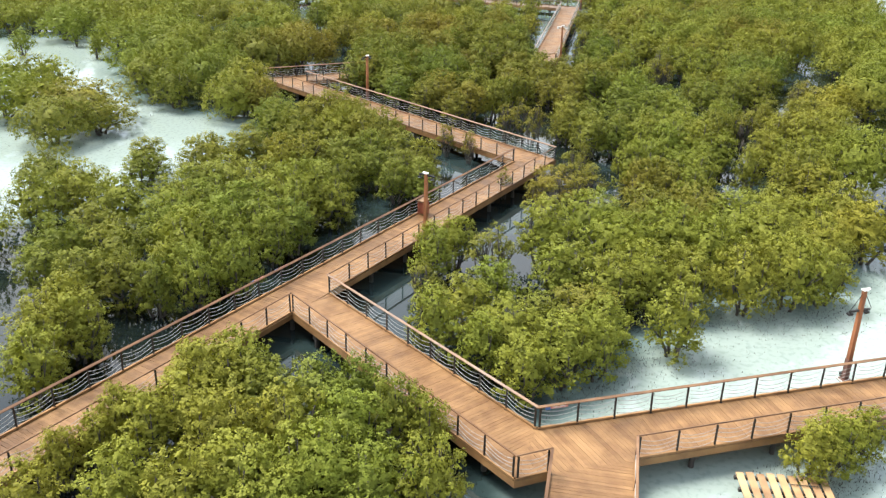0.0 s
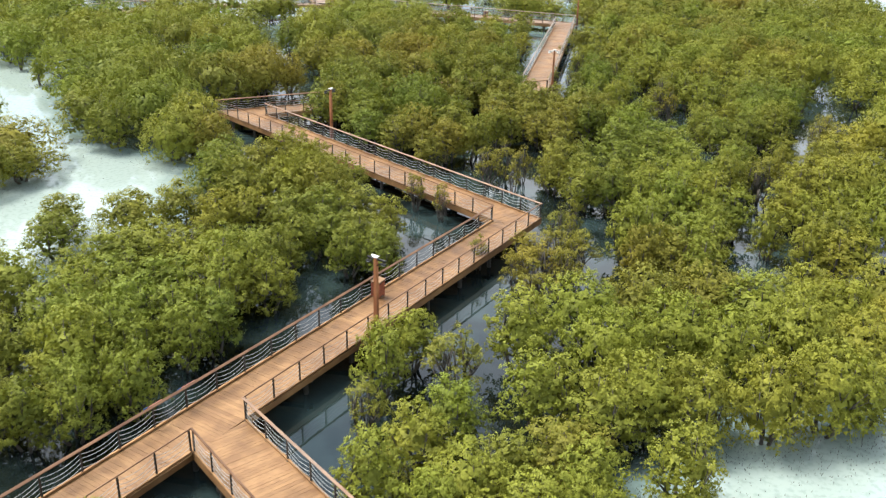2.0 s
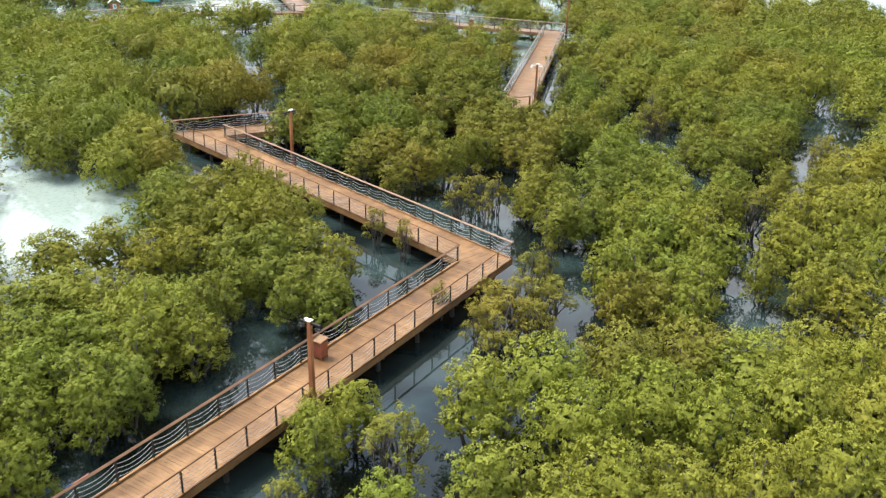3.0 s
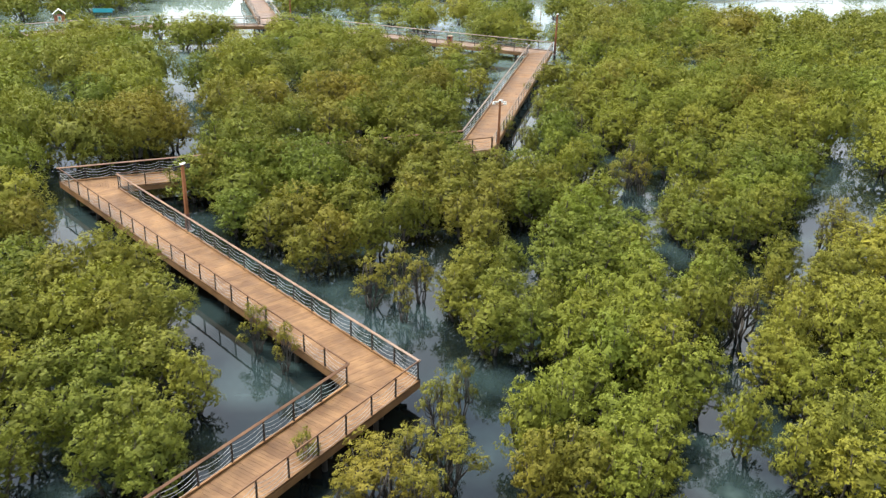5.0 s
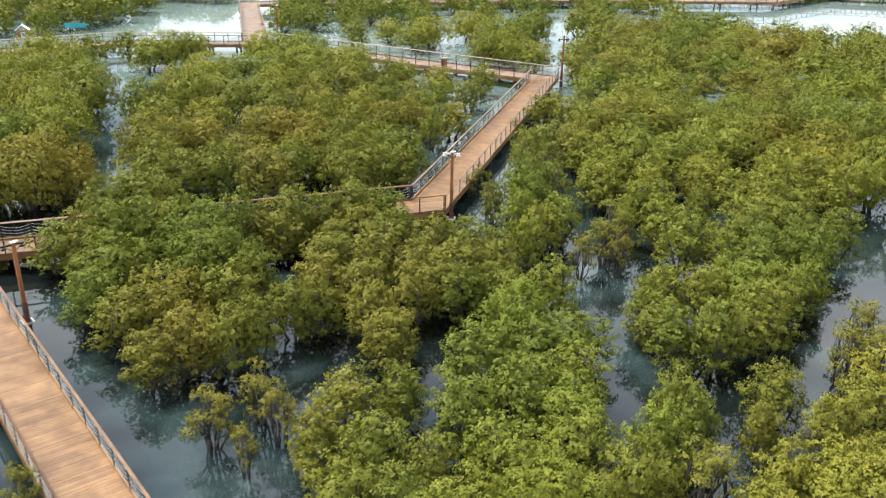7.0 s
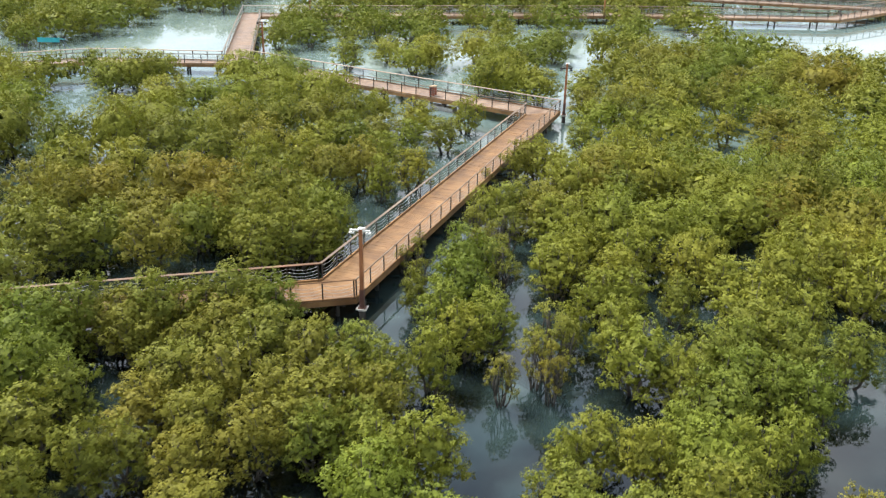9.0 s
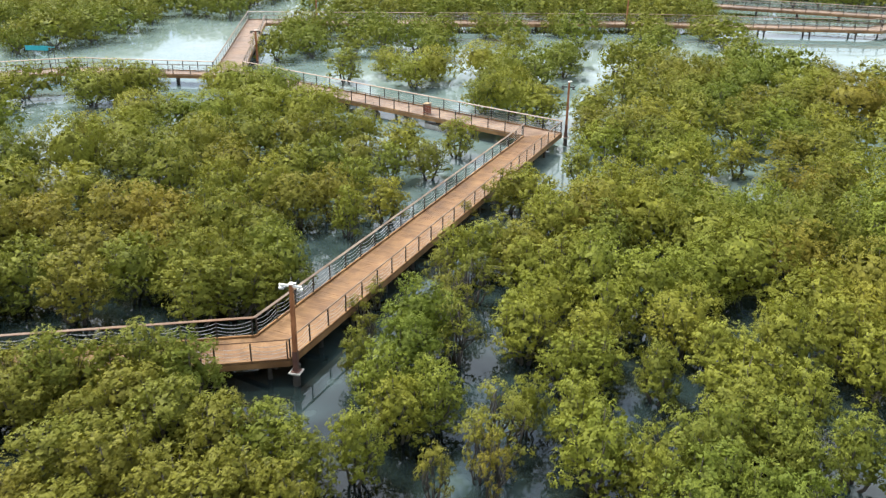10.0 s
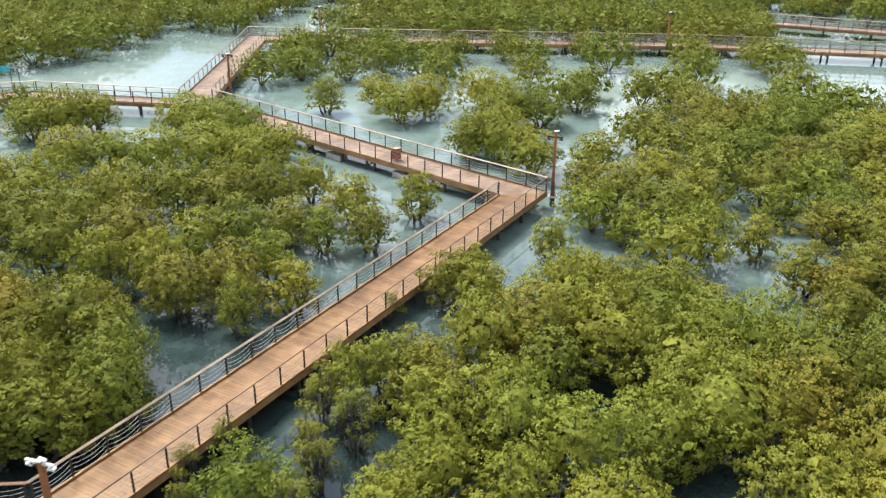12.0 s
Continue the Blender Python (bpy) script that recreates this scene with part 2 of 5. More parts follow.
# edges of the boardwalk, side a and side b of each leg, in plan
LEGS = {
    "main": [(-26.5, 17.7), (5.55, 69.42), (8.98, 69.95), (-24.15, 16.25)],
    "second": [(5.55, 69.42), (-19.45, 95.6), (-14.65, 94.85), (8.98, 69.95)],
    "third": [(-19.45, 95.6), (10.3, 108.8), (13.0, 107.0), (-14.65, 94.85)],
    "fourth": [(10.3, 108.8), (18.05, 148.1), (21.3, 150.0), (13.0, 107.0)],
    "fifth": [(18.05, 148.1), (-17.2, 161.6), (-16.3, 164.3), (21.3, 150.0)],
    "sixth": [(-16.3, 164.3), (-26.2, 192.7), (-30.0, 195.0), (-19.4, 163.2)],
    "seventh": [(-17.2, 161.6), (-34.2, 158.2), (-34.9, 160.7), (-19.4, 163.2)],
    "eighth": [(-34.2, 158.2), (-52.0, 146.0), (-53.2, 148.6), (-34.9, 160.7)],
    "ninth": [(-26.2, 192.7), (-30.0, 195.0), (27.0, 211.4), (27.4, 208.6)],
    "tenth": [(27.4, 208.6), (27.0, 211.4), (58.0, 216.4), (59.4, 213.7)],
    "eleventh": [(34.0, 229.6), (34.3, 232.4), (84.0, 227.4), (84.0, 224.6)],
    "twelfth": [(59.4, 213.7), (58.0, 216.4), (80.0, 240.0), (82.0, 238.0)],
    "branch": [(-6.2, 45.2), (4.2, 32.7), (3.0, 29.1), (-7.9, 42.72)],
    "hub": [(4.2, 32.7), (9.0, 34.1), (8.1, 30.65), (4.4, 29.65), (3.0, 29.1)],
    "quay": [(9.0, 34.1), (28.0, 39.5), (28.6, 36.6), (8.1, 30.65)],
    "south": [(4.4, 29.65), (8.1, 30.65), (5.9, 19.5), (2.6, 20.0)],
}


def inside(poly, x, y):
    hit, j = False, len(poly) - 1
    for i in range(len(poly)):
        (xi, yi), (xj, yj) = poly[i], poly[j]
        if (yi > y) != (yj > y) and x < (xj - xi) * (y - yi) / (yj - yi) + xi:
            hit = not hit
        j = i
    return hit


def to_segment(ax, ay, bx, by, x, y):
    dx, dy = bx - ax, by - ay
    t = max(0.0, min(1.0, ((x - ax) * dx + (y - ay) * dy) / (dx * dx + dy * dy)))
    return math.hypot(x - ax - t * dx, y - ay - t * dy)


def to_polygon(poly, x, y):
    """Signed distance to a polygon's edge: negative inside."""
    d = min(to_segment(*poly[i - 1], *poly[i], x, y) for i in range(len(poly)))
    return -d if inside(poly, x, y) else d


# open water over pale sand, and smaller gaps among the trees (x, y, radius, paleness)
LAGOONS = {
    "north_west": [(-90, 112), (-58, 120), (-49, 124), (-43, 121), (-37, 102), (-32.5, 92.5), (-26, 87), (-18.6, 84), (-17.5, 78), (-17.3, 71), (-19.3, 67), (-21, 62.5), (-24, 60), (-29, 58), (-50, 54), (-90, 60)],
    "east": [(2, 24), (4.5, 33), (7, 38.5), (9.3, 41.5), (15.5, 46.5), (17, 49), (21, 47.5), (25, 51), (29, 54.5), (40, 56), (53, 50), (57, 36), (52, 21), (38, 12), (20, 9), (6, 13)],
    "channel": [(-60, 163), (-48, 169), (-44, 173), (-40.5, 181), (-39.5, 190), (-41.5, 196), (-34, 200), (-36, 222), (-32, 240), (-28, 240), (-26, 207), (-21, 206), (-23, 195), (-24, 186), (-18, 166), (-36, 161), (-60, 150)],
    "north_east": [(37, 200), (42, 180), (60, 180), (90, 190), (90, 238), (34, 240), (36, 225)],
    "north_flats": [(-14, 168), (-8, 180), (0, 187), (4, 197), (20, 204), (80, 208), (80, 190), (42, 186), (30, 174), (8, 170), (-4, 161)],
}
# Paleness here is milky water and reflected sky put into the colour.
GAP_ROWS = {
    "gaps_east": [(38.9, 109.3, 0.9, 0.25), (40.2, 108.0, 1.1, 0.25), (32.3, 110.4, 0.7, 0.25), (40.7, 106.4, 1.1, 0.25)],
    "gaps_1": [(-5.2, 37.8, 1.8, 0.0), (-5.8, 40.5, 1.1, 0.2), (-8.6, 41.9, 1.2, 0.2), (-1.5, 43.8, 1.8, 0.1), (-15.6, 45.9, 1.7, 0), (-12.8, 46.5, 1.0, 0.2), (-3.4, 47.0, 0.8, 0.2), (-4.7, 47.7, 1.0, 0.2), (-3.7, 48.3, 1.0, 0.2), (-11.2, 49.3, 1.0, 0.2), (-2.0, 49.6, 0.7, 0.2), (-4.2, 50.4, 0.9, 0.2), (2.8, 54.7, 0.9, 0.2), (1.0, 55.7, 0.7, 0.2), (-7.9, 55.9, 0.8, 0.2), (-5.7, 57.2, 0.7, 0.2), (3.9, 58.5, 0.8, 0.2), (4.9, 58.9, 0.9, 0.2), (-5.2, 61.5, 1.2, 0.24), (10.9, 61.6, 0.8, 0.24), (6.0, 61.6, 0.9, 0.24), (-5.3, 63.6, 1.1, 0.24), (22.4, 63.8, 1.3, 0.24), (21.4, 65.4, 1.1, 0.24)],
    "gaps_2": [(11.6, 65.6, 1.0, 0.24), (12.7, 67.9, 0.7, 0.24), (23.9, 68.1, 1.5, 0.24), (2.0, 70.3, 0.9, 0.24), (-0.6, 70.3, 0.8, 0.24), (25.3, 70.8, 0.5, 0.24), (0.3, 71.8, 1.1, 0.24), (10.8, 72.0, 1.0, 0.24), (3.6, 72.4, 1.0, 0.24), (12.9, 72.7, 1.0, 0.24), (1.8, 73.7, 1.3, 0.24), (14.7, 76.9, 0.9, 0.24), (5.7, 76.9, 1.1, 0.24), (7.4, 77.1, 0.9, 0.24), (8.5, 77.4, 0.7, 0.24), (6.5, 78.3, 1.0, 0.24), (-3.8, 78.6, 0.9, 0.24), (28.0, 79.0, 0.7, 0.24), (8.2, 79.4, 0.8, 0.24), (3.6, 79.4, 1.1, 0.24), (28.9, 81.1, 0.7, 0.24), (3.5, 81.5, 0.9, 0.24), (29.0, 82.3, 0.6, 0.24), (0.5, 82.7, 0.9, 0.24)],
    "gaps_3": [(8.6, 83.1, 0.4, 0.24), (-2.9, 85.3, 0.8, 0.24), (7.4, 86.5, 0.7, 0.24), (30.9, 86.8, 0.4, 0.24), (6.7, 87.0, 0.5, 0.24), (33.0, 87.1, 0.6, 0.24), (4.2, 88.0, 0.6, 0.24), (24.7, 89.8, 1.6, 0.25), (-17, 90.5, 2.5, 0.2), (-7.9, 91.7, 0.9, 0.24), (35.3, 91.8, 0.9, 0.24), (24.6, 94.1, 0.6, 0.24), (4.1, 97.4, 0.7, 0.24), (22.1, 97.5, 1.1, 0.24), (6.3, 97.9, 0.4, 0.24), (25.3, 99.0, 1.1, 0.24), (1.3, 99.0, 0.8, 0.24), (22.6, 99.8, 0.8, 0.24), (24.7, 99.8, 0.5, 0.24), (25.6, 101.4, 0.8, 0.3), (22.8, 101.7, 0.9, 0.3), (39.8, 104.2, 1.1, 0.3), (40.8, 105.0, 1.2, 0.3), (15.1, 105.0, 0.6, 0.3)],
    "gaps_4": [(24.1, 105.9, 0.7, 0.3), (39.3, 106.6, 0.9, 0.3), (15.5, 107.0, 0.8, 0.3), (22.8, 108.7, 0.8, 0.3), (30.5, 109.2, 0.6, 0.3), (29.0, 110.8, 0.8, 0.3), (15.1, 110.8, 0.6, 0.3), (20.7, 114.4, 0.4, 0.3), (17.0, 115.0, 0.8, 0.3), (15.9, 115.0, 0.8, 0.3), (18.5, 117.0, 0.6, 0.3), (16.5, 118.2, 0.6, 0.3), (35.5, 118.3, 0.7, 0.3), (8.2, 119.1, 0.8, 0.3), (16.7, 119.7, 0.8, 0.3), (8.4, 121.1, 0.8, 0.3), (17.0, 121.3, 0.5, 0.3), (-17.2, 121.8, 0.9, 0.3), (16.4, 122.4, 1.2, 0.3), (7.9, 123.8, 0.7, 0.3), (-5.2, 124.5, 0.3, 0.3), (8.8, 126.0, 0.8, 0.3), (-15.8, 126.5, 0.4, 0.3), (9.7, 131.4, 0.7, 0.3)],
    "gaps_5": [(12.5, 131.5, 1.0, 0.3), (-17, 133, 2, 0.45), (11.0, 133.3, 0.6, 0.3), (11.5, 134.0, 1.2, 0.3), (10.6, 136.1, 0.6, 0.3), (22.8, 138.3, 0.8, 0.3), (43.3, 139.0, 0.6, 0.3), (34.9, 139.6, 0.8, 0.3), (14.4, 139.6, 0.5, 0.3), (13.1, 139.9, 0.7, 0.3), (12.7, 141.1, 1.1, 0.3), (22.9, 142.4, 0.7, 0.3), (27, 142.5, 2.6, 0.3), (36.4, 142.5, 0.5, 0.3), (11.5, 143.0, 1.0, 0.3), (38.9, 143.9, 0.8, 0.3), (-28.5, 144.8, 0.8, 0.3), (20.5, 145.2, 1.1, 0.3), (35.5, 146.8, 0.9, 0.3), (23.1, 147.3, 0.6, 0.3), (-27.5, 147.4, 1.1, 0.3), (21.7, 148.1, 1.0, 0.3), (6.9, 151.5, 0.6, 0.3), (10.5, 152.8, 0.5, 0.3)],
    "gaps_6": [(35.8, 153.0, 0.9, 0.3), (22.6, 153.7, 1.0, 0.3), (1.8, 154.8, 0.5, 0.3), (8.9, 162.9, 0.5, 0.3), (5.5, 166.6, 0.7, 0.3), (24.8, 168.9, 0.5, 0.3), (6.4, 173.0, 0.7, 0.3), (26.1, 175.4, 1.1, 0.3), (20.9, 175.8, 1.0, 0.3), (4.9, 175.9, 1.0, 0.3), (5.5, 177.8, 1.1, 0.3), (22.8, 178.9, 0.9, 0.3), (-5.8, 180.1, 1.2, 0.3), (-10.6, 180.6, 1.4, 0.3), (-15.6, 185.2, 1.0, 0.3), (42.4, 189.8, 1.0, 0.3), (0.2, 191.0, 1.4, 0.3), (9.4, 201.7, 1.5, 0.3), (10.0, 214.5, 0.8, 0.3)],
}
GAPS = [g for row in GAP_ROWS.values() for g in row]
GROVES = {
    "dense_1": [(-14.8, 25.9, 1.4), (-11.6, 27.0, 1.6), (-9.4, 26.4, 1.5), (-7.5, 27.8, 1.8), (-5.9, 26.3, 1.5), (-2.4, 27.7, 1.7), (-0.3, 27.8, 1.3), (-19.3, 38.4, 1.4), (-19.2, 40.8, 1.8), (-17.9, 39.5, 1.4), (-17.2, 34.8, 1.4), (-15.9, 32.1, 0.8), (-15.2, 33.2, 0.9), (-12.3, 35.9, 1.5), (-11.8, 31.2, 1.4), (-11.2, 37.7, 0.8), (-10.4, 32.2, 1.7), (-10.0, 34.2, 1.7), (-8.9, 35.6, 1.4), (-8.7, 30.2, 1.6), (-7.7, 33.5, 1.7), (-6.2, 31.0, 1.6), (-5.5, 33.6, 1.7), (-4.6, 28.3, 2.0), (-3.6, 31.1, 1.6), (-3.4, 33.8, 1.4), (-2.0, 32.3, 1.4), (-0.6, 31.8, 1.1), (-0.3, 40.4, 1.3), (2.0, 39.0, 1.3), (3.4, 40.3, 1.8), (3.9, 36.7, 1.3)],
    "dense_2": [(5.1, 41.5, 1.7), (5.8, 38.0, 1.6), (7.5, 38.8, 1.2), (8.3, 40.8, 1.4), (12.0, 41.2, 1.5), (15.4, 31.0, 1.0), (16.5, 31.7, 1.1), (18.1, 32.4, 0.9), (-23.1, 49.9, 1.8), (-22.5, 46.5, 1.5), (-21.8, 52.6, 1.6), (-19.9, 45.2, 1.6), (-19.0, 49.3, 1.9), (-17.5, 45.1, 1.9), (-17.3, 55.7, 1.6), (-17.1, 52.6, 1.9), (-15.5, 44.2, 1.5), (-15.4, 51.3, 1.6), (-15.0, 48.7, 2.0), (-14.1, 46.9, 1.3), (-13.9, 53.5, 1.6), (-13.7, 45.0, 1.4), (-13.5, 51.0, 1.4), (-12.6, 47.4, 1.3), (-12.5, 50.1, 1.3), (-11.2, 53.6, 1.6), (-11.1, 49.3, 1.2), (-10.5, 46.3, 1.4), (-10.5, 51.2, 1.2), (-9.4, 52.8, 1.3), (-0.5, 49.2, 1.4), (0.8, 51.7, 1.3)],
    "dense_3": [(1.3, 43.1, 1.6), (2.8, 45.1, 1.5), (6.4, 51.6, 1.8), (6.8, 46.4, 1.8), (7.4, 42.2, 1.7), (9.3, 45.3, 1.7), (9.4, 54.0, 2.1), (10.4, 50.1, 2.0), (11.3, 46.6, 1.9), (13.7, 46.3, 1.6), (14.0, 51.8, 2.1), (16.3, 50.4, 2.0), (17.0, 46.2, 1.9), (19.4, 55.4, 2.2), (19.9, 47.0, 2.0), (20.1, 52.1, 2.1), (22.1, 47.6, 1.4), (23.4, 51.7, 1.8), (23.6, 55.1, 1.9), (27.1, 53.8, 2.2), (-28.2, 61.5, 2.3), (-26.9, 56.6, 2.0), (-24.9, 58.7, 2.0), (-23.1, 67.7, 1.4), (-22.5, 64.6, 1.7), (-21.6, 56.8, 2.1), (-18.7, 59.1, 1.3), (-18.3, 67.3, 2.1), (-17.6, 61.7, 1.7), (-15.8, 63.1, 2.1), (-15.7, 57.7, 1.6)],
    "dense_4": [(-15.6, 68.8, 1.7), (-13.1, 57.8, 1.6), (-12.8, 67.9, 1.8), (-12.4, 61.8, 2.0), (-10.7, 68.5, 1.5), (-9.8, 56.5, 1.8), (-9.6, 58.5, 2.2), (-9.3, 60.6, 1.8), (-8.2, 68.5, 1.7), (-7.7, 61.6, 1.3), (-7.4, 57.6, 1.4), (-7.2, 64.0, 1.3), (-5.6, 68.7, 1.7), (-5.4, 65.3, 1.6), (-3.9, 56.5, 1.7), (-3.5, 62.6, 1.3), (-3.0, 65.5, 1.6), (-1.6, 64.1, 1.0), (-1.5, 68.3, 1.1), (-1.0, 62.2, 1.3), (13.2, 56.0, 2.2), (14.0, 65.4, 1.3), (14.3, 62.2, 1.2), (15.1, 66.7, 1.6), (15.9, 62.6, 1.4), (16.7, 69.4, 1.4), (17.1, 57.1, 2.3), (17.6, 61.6, 1.3), (17.7, 65.6, 1.4), (18.4, 63.7, 1.7), (19.7, 66.7, 1.3), (21.9, 69.7, 1.4)],
    "dense_5": [(22.4, 56.8, 1.9), (23.5, 66.6, 1.1), (25.5, 64.4, 1.3), (26.8, 56.8, 2.1), (27.2, 62.8, 1.6), (27.5, 66.1, 1.7), (32.2, 66.9, 2.9), (-40.9, 82.3, 3.6), (-37.6, 82.7, 3.6), (-33.3, 74.8, 3.1), (-33.3, 82.0, 3.6), (-30.6, 78.3, 2.1), (-14.8, 79.6, 2.2), (-14.3, 74.9, 2.1), (-12.3, 73.4, 2.0), (-11.8, 77.8, 1.7), (-9.9, 80.0, 2.1), (-9.4, 73.6, 1.9), (-8.2, 79.8, 1.6), (-8.0, 75.4, 2.0), (-6.6, 73.2, 1.9), (-5.7, 75.5, 2.0), (-3.9, 70.1, 1.5), (10.6, 78.5, 1.3), (11.3, 81.3, 1.6), (12.4, 74.7, 1.4), (13.0, 78.1, 1.5), (13.6, 82.4, 1.2), (14.5, 74.6, 1.4), (15.5, 77.5, 1.5), (16.4, 81.4, 1.6), (16.6, 73.3, 1.5)],
    "dense_6": [(17.0, 74.5, 1.4), (18.0, 78.7, 1.5), (18.4, 71.5, 1.7), (18.8, 73.6, 1.4), (19.1, 82.8, 1.7), (19.4, 77.1, 1.5), (20.4, 75.2, 1.9), (20.5, 71.1, 1.7), (21.2, 81.6, 1.4), (21.2, 79.7, 1.7), (23.5, 76.9, 1.8), (24.6, 80.1, 1.3), (25.8, 83.4, 1.1), (26.4, 72.2, 1.5), (26.5, 81.9, 1.1), (27.2, 70.1, 1.3), (27.9, 74.9, 1.3), (29.3, 81.7, 1.1), (29.4, 78.3, 1.3), (30.3, 71.3, 1.5), (31.0, 75.5, 1.7), (31.6, 78.4, 1.6), (32.2, 81.9, 1.3), (33.1, 76.2, 2.7), (33.3, 79.8, 1.1), (34.0, 83.6, 1.4), (-47.5, 87.0, 3.0), (-44.0, 90.0, 3.0), (-40.5, 91.0, 2.8), (-29.5, 90.8, 2.4), (-29.2, 98.0, 2.8), (-26.5, 87.7, 2.3)],
    "dense_7": [(-24.8, 92.6, 2.6), (-24.0, 96.5, 2.7), (-20.3, 84.5, 2.6), (-19.5, 88.0, 2.5), (-17.6, 85.7, 1.9), (-9.4, 96.0, 1.7), (-5.0, 93.3, 2.2), (-4.7, 89.8, 1.5), (-1.9, 87.8, 1.6), (-1.3, 97.1, 2.4), (-0.3, 89.9, 2.0), (0.4, 94.1, 2.1), (0.9, 84.2, 1.5), (2.5, 85.7, 1.5), (2.9, 91.4, 1.7), (3.2, 93.7, 1.4), (4.3, 86.0, 1.4), (4.4, 96.7, 1.8), (5.2, 87.3, 1.6), (6.6, 89.7, 1.2), (7.0, 93.6, 1.5), (7.2, 96.3, 1.6), (7.8, 90.4, 1.2), (9.8, 96.4, 1.6), (9.9, 93.0, 1.5), (10.6, 90.5, 1.4), (12.2, 87.5, 1.5), (12.5, 95.7, 1.5), (12.6, 92.4, 1.4), (14.6, 94.5, 1.7), (15.1, 96.3, 1.5), (15.2, 93.0, 1.4)],
    "dense_8": [(16.8, 85.9, 1.8), (16.8, 94.0, 1.1), (17.2, 96.0, 1.2), (18.4, 91.9, 1.4), (18.6, 89.4, 1.9), (19.8, 87.0, 1.7), (20.2, 92.7, 1.4), (21.4, 84.9, 1.5), (21.7, 88.6, 1.6), (25.6, 94.3, 1.2), (25.7, 91.5, 1.3), (26.6, 89.8, 1.8), (26.8, 95.4, 1.2), (28.7, 89.5, 1.6), (28.8, 94.6, 1.4), (30.4, 96.5, 1.2), (30.6, 85.0, 1.2), (31.2, 91.1, 1.7), (31.4, 94.7, 2.0), (33.1, 95.2, 1.4), (34.8, 96.4, 1.2), (37.2, 86.0, 2.5), (42.2, 89.6, 3.6), (-50.9, 109.5, 1.4), (-41.8, 108.8, 0.6), (-39.6, 111.0, 3.2), (-33.3, 106.4, 3.1), (-29.2, 104.5, 3.0), (-25.4, 104.9, 3.0), (-21.0, 103.1, 2.9), (-19.9, 106.9, 2.1), (-17.5, 108.3, 2.4)],
    "dense_9": [(-17.2, 105.8, 3.0), (-14.7, 108.0, 1.9), (-9.1, 102.0, 1.9), (-9.0, 109.6, 2.3), (-8.3, 99.9, 2.0), (-7.2, 103.2, 2.3), (-6.7, 109.1, 1.9), (-5.0, 99.4, 2.0), (-4.9, 111.1, 2.1), (-1.3, 99.9, 1.3), (-0.7, 109.7, 1.8), (1.3, 98.7, 1.3), (3.5, 99.7, 1.5), (3.9, 101.7, 1.4), (5.7, 111.1, 1.7), (6.8, 99.2, 1.7), (7.9, 101.1, 1.7), (8.6, 103.5, 1.2), (10.4, 100.1, 1.7), (12.9, 99.6, 1.6), (15.1, 99.6, 1.6), (16.2, 107.8, 0.8), (17.0, 98.7, 1.3), (18.1, 105.6, 1.3), (18.5, 111.1, 2.0), (18.7, 100.2, 1.1), (18.8, 108.3, 1.5), (19.7, 103.6, 1.3), (20.9, 104.9, 1.4), (24.0, 111.8, 1.5), (25.1, 105.5, 1.2), (26.3, 109.6, 1.2)],
    "dense_10": [(27.2, 111.7, 1.6), (27.4, 104.8, 1.3), (27.8, 110.0, 1.8), (28.6, 102.1, 1.6), (30.6, 101.3, 1.3), (30.8, 109.7, 1.6), (31.7, 103.5, 1.4), (32.1, 98.8, 1.5), (33.1, 101.7, 1.6), (33.6, 105.0, 1.4), (33.9, 111.5, 1.9), (34.8, 106.7, 1.8), (34.9, 100.8, 1.3), (35.1, 109.4, 2.0), (36.0, 105.5, 1.5), (36.3, 100.3, 1.3), (36.7, 104.3, 1.2), (37.4, 108.7, 1.8), (39.1, 105.3, 1.9), (39.5, 108.8, 1.3), (41.1, 104.5, 1.9), (-49.9, 119.8, 3.3), (-47.0, 116.0, 0.8), (-42.2, 116.6, 3.1), (-36.5, 121.8, 3.6), (-26.8, 125.7, 2.9), (-24.8, 116.4, 2.7), (-21.9, 119.1, 3.4), (-20.4, 115.5, 2.6), (-18.3, 121.1, 2.7), (-13.9, 122.2, 2.3), (-12.7, 116.4, 2.1)],
    "dense_11": [(-9.9, 123.2, 2.3), (-9.7, 115.0, 2.0), (-8.0, 117.1, 2.5), (-4.7, 123.3, 1.9), (-3.6, 115.1, 2.3), (-3.4, 119.5, 2.5), (-0.3, 119.1, 2.4), (0.7, 113.5, 2.0), (0.8, 116.2, 1.8), (2.0, 117.8, 1.9), (2.7, 119.9, 2.4), (3.0, 122.3, 1.4), (4.2, 113.4, 2.0), (5.6, 119.7, 2.1), (5.6, 125.9, 1.9), (5.7, 114.3, 1.8), (7.4, 117.4, 1.5), (7.4, 112.6, 1.7), (8.7, 113.4, 1.3), (8.9, 115.6, 1.8), (9.7, 125.2, 1.5), (18.4, 120.6, 1.3), (19.7, 122.2, 1.5), (21.1, 123.3, 1.5), (22.4, 120.8, 1.9), (23.3, 119.1, 1.6), (23.3, 113.7, 1.0), (23.6, 125.2, 2.2), (24.7, 115.6, 1.9), (25.3, 120.9, 1.7), (26.9, 119.6, 2.2), (27.2, 124.5, 1.8)],
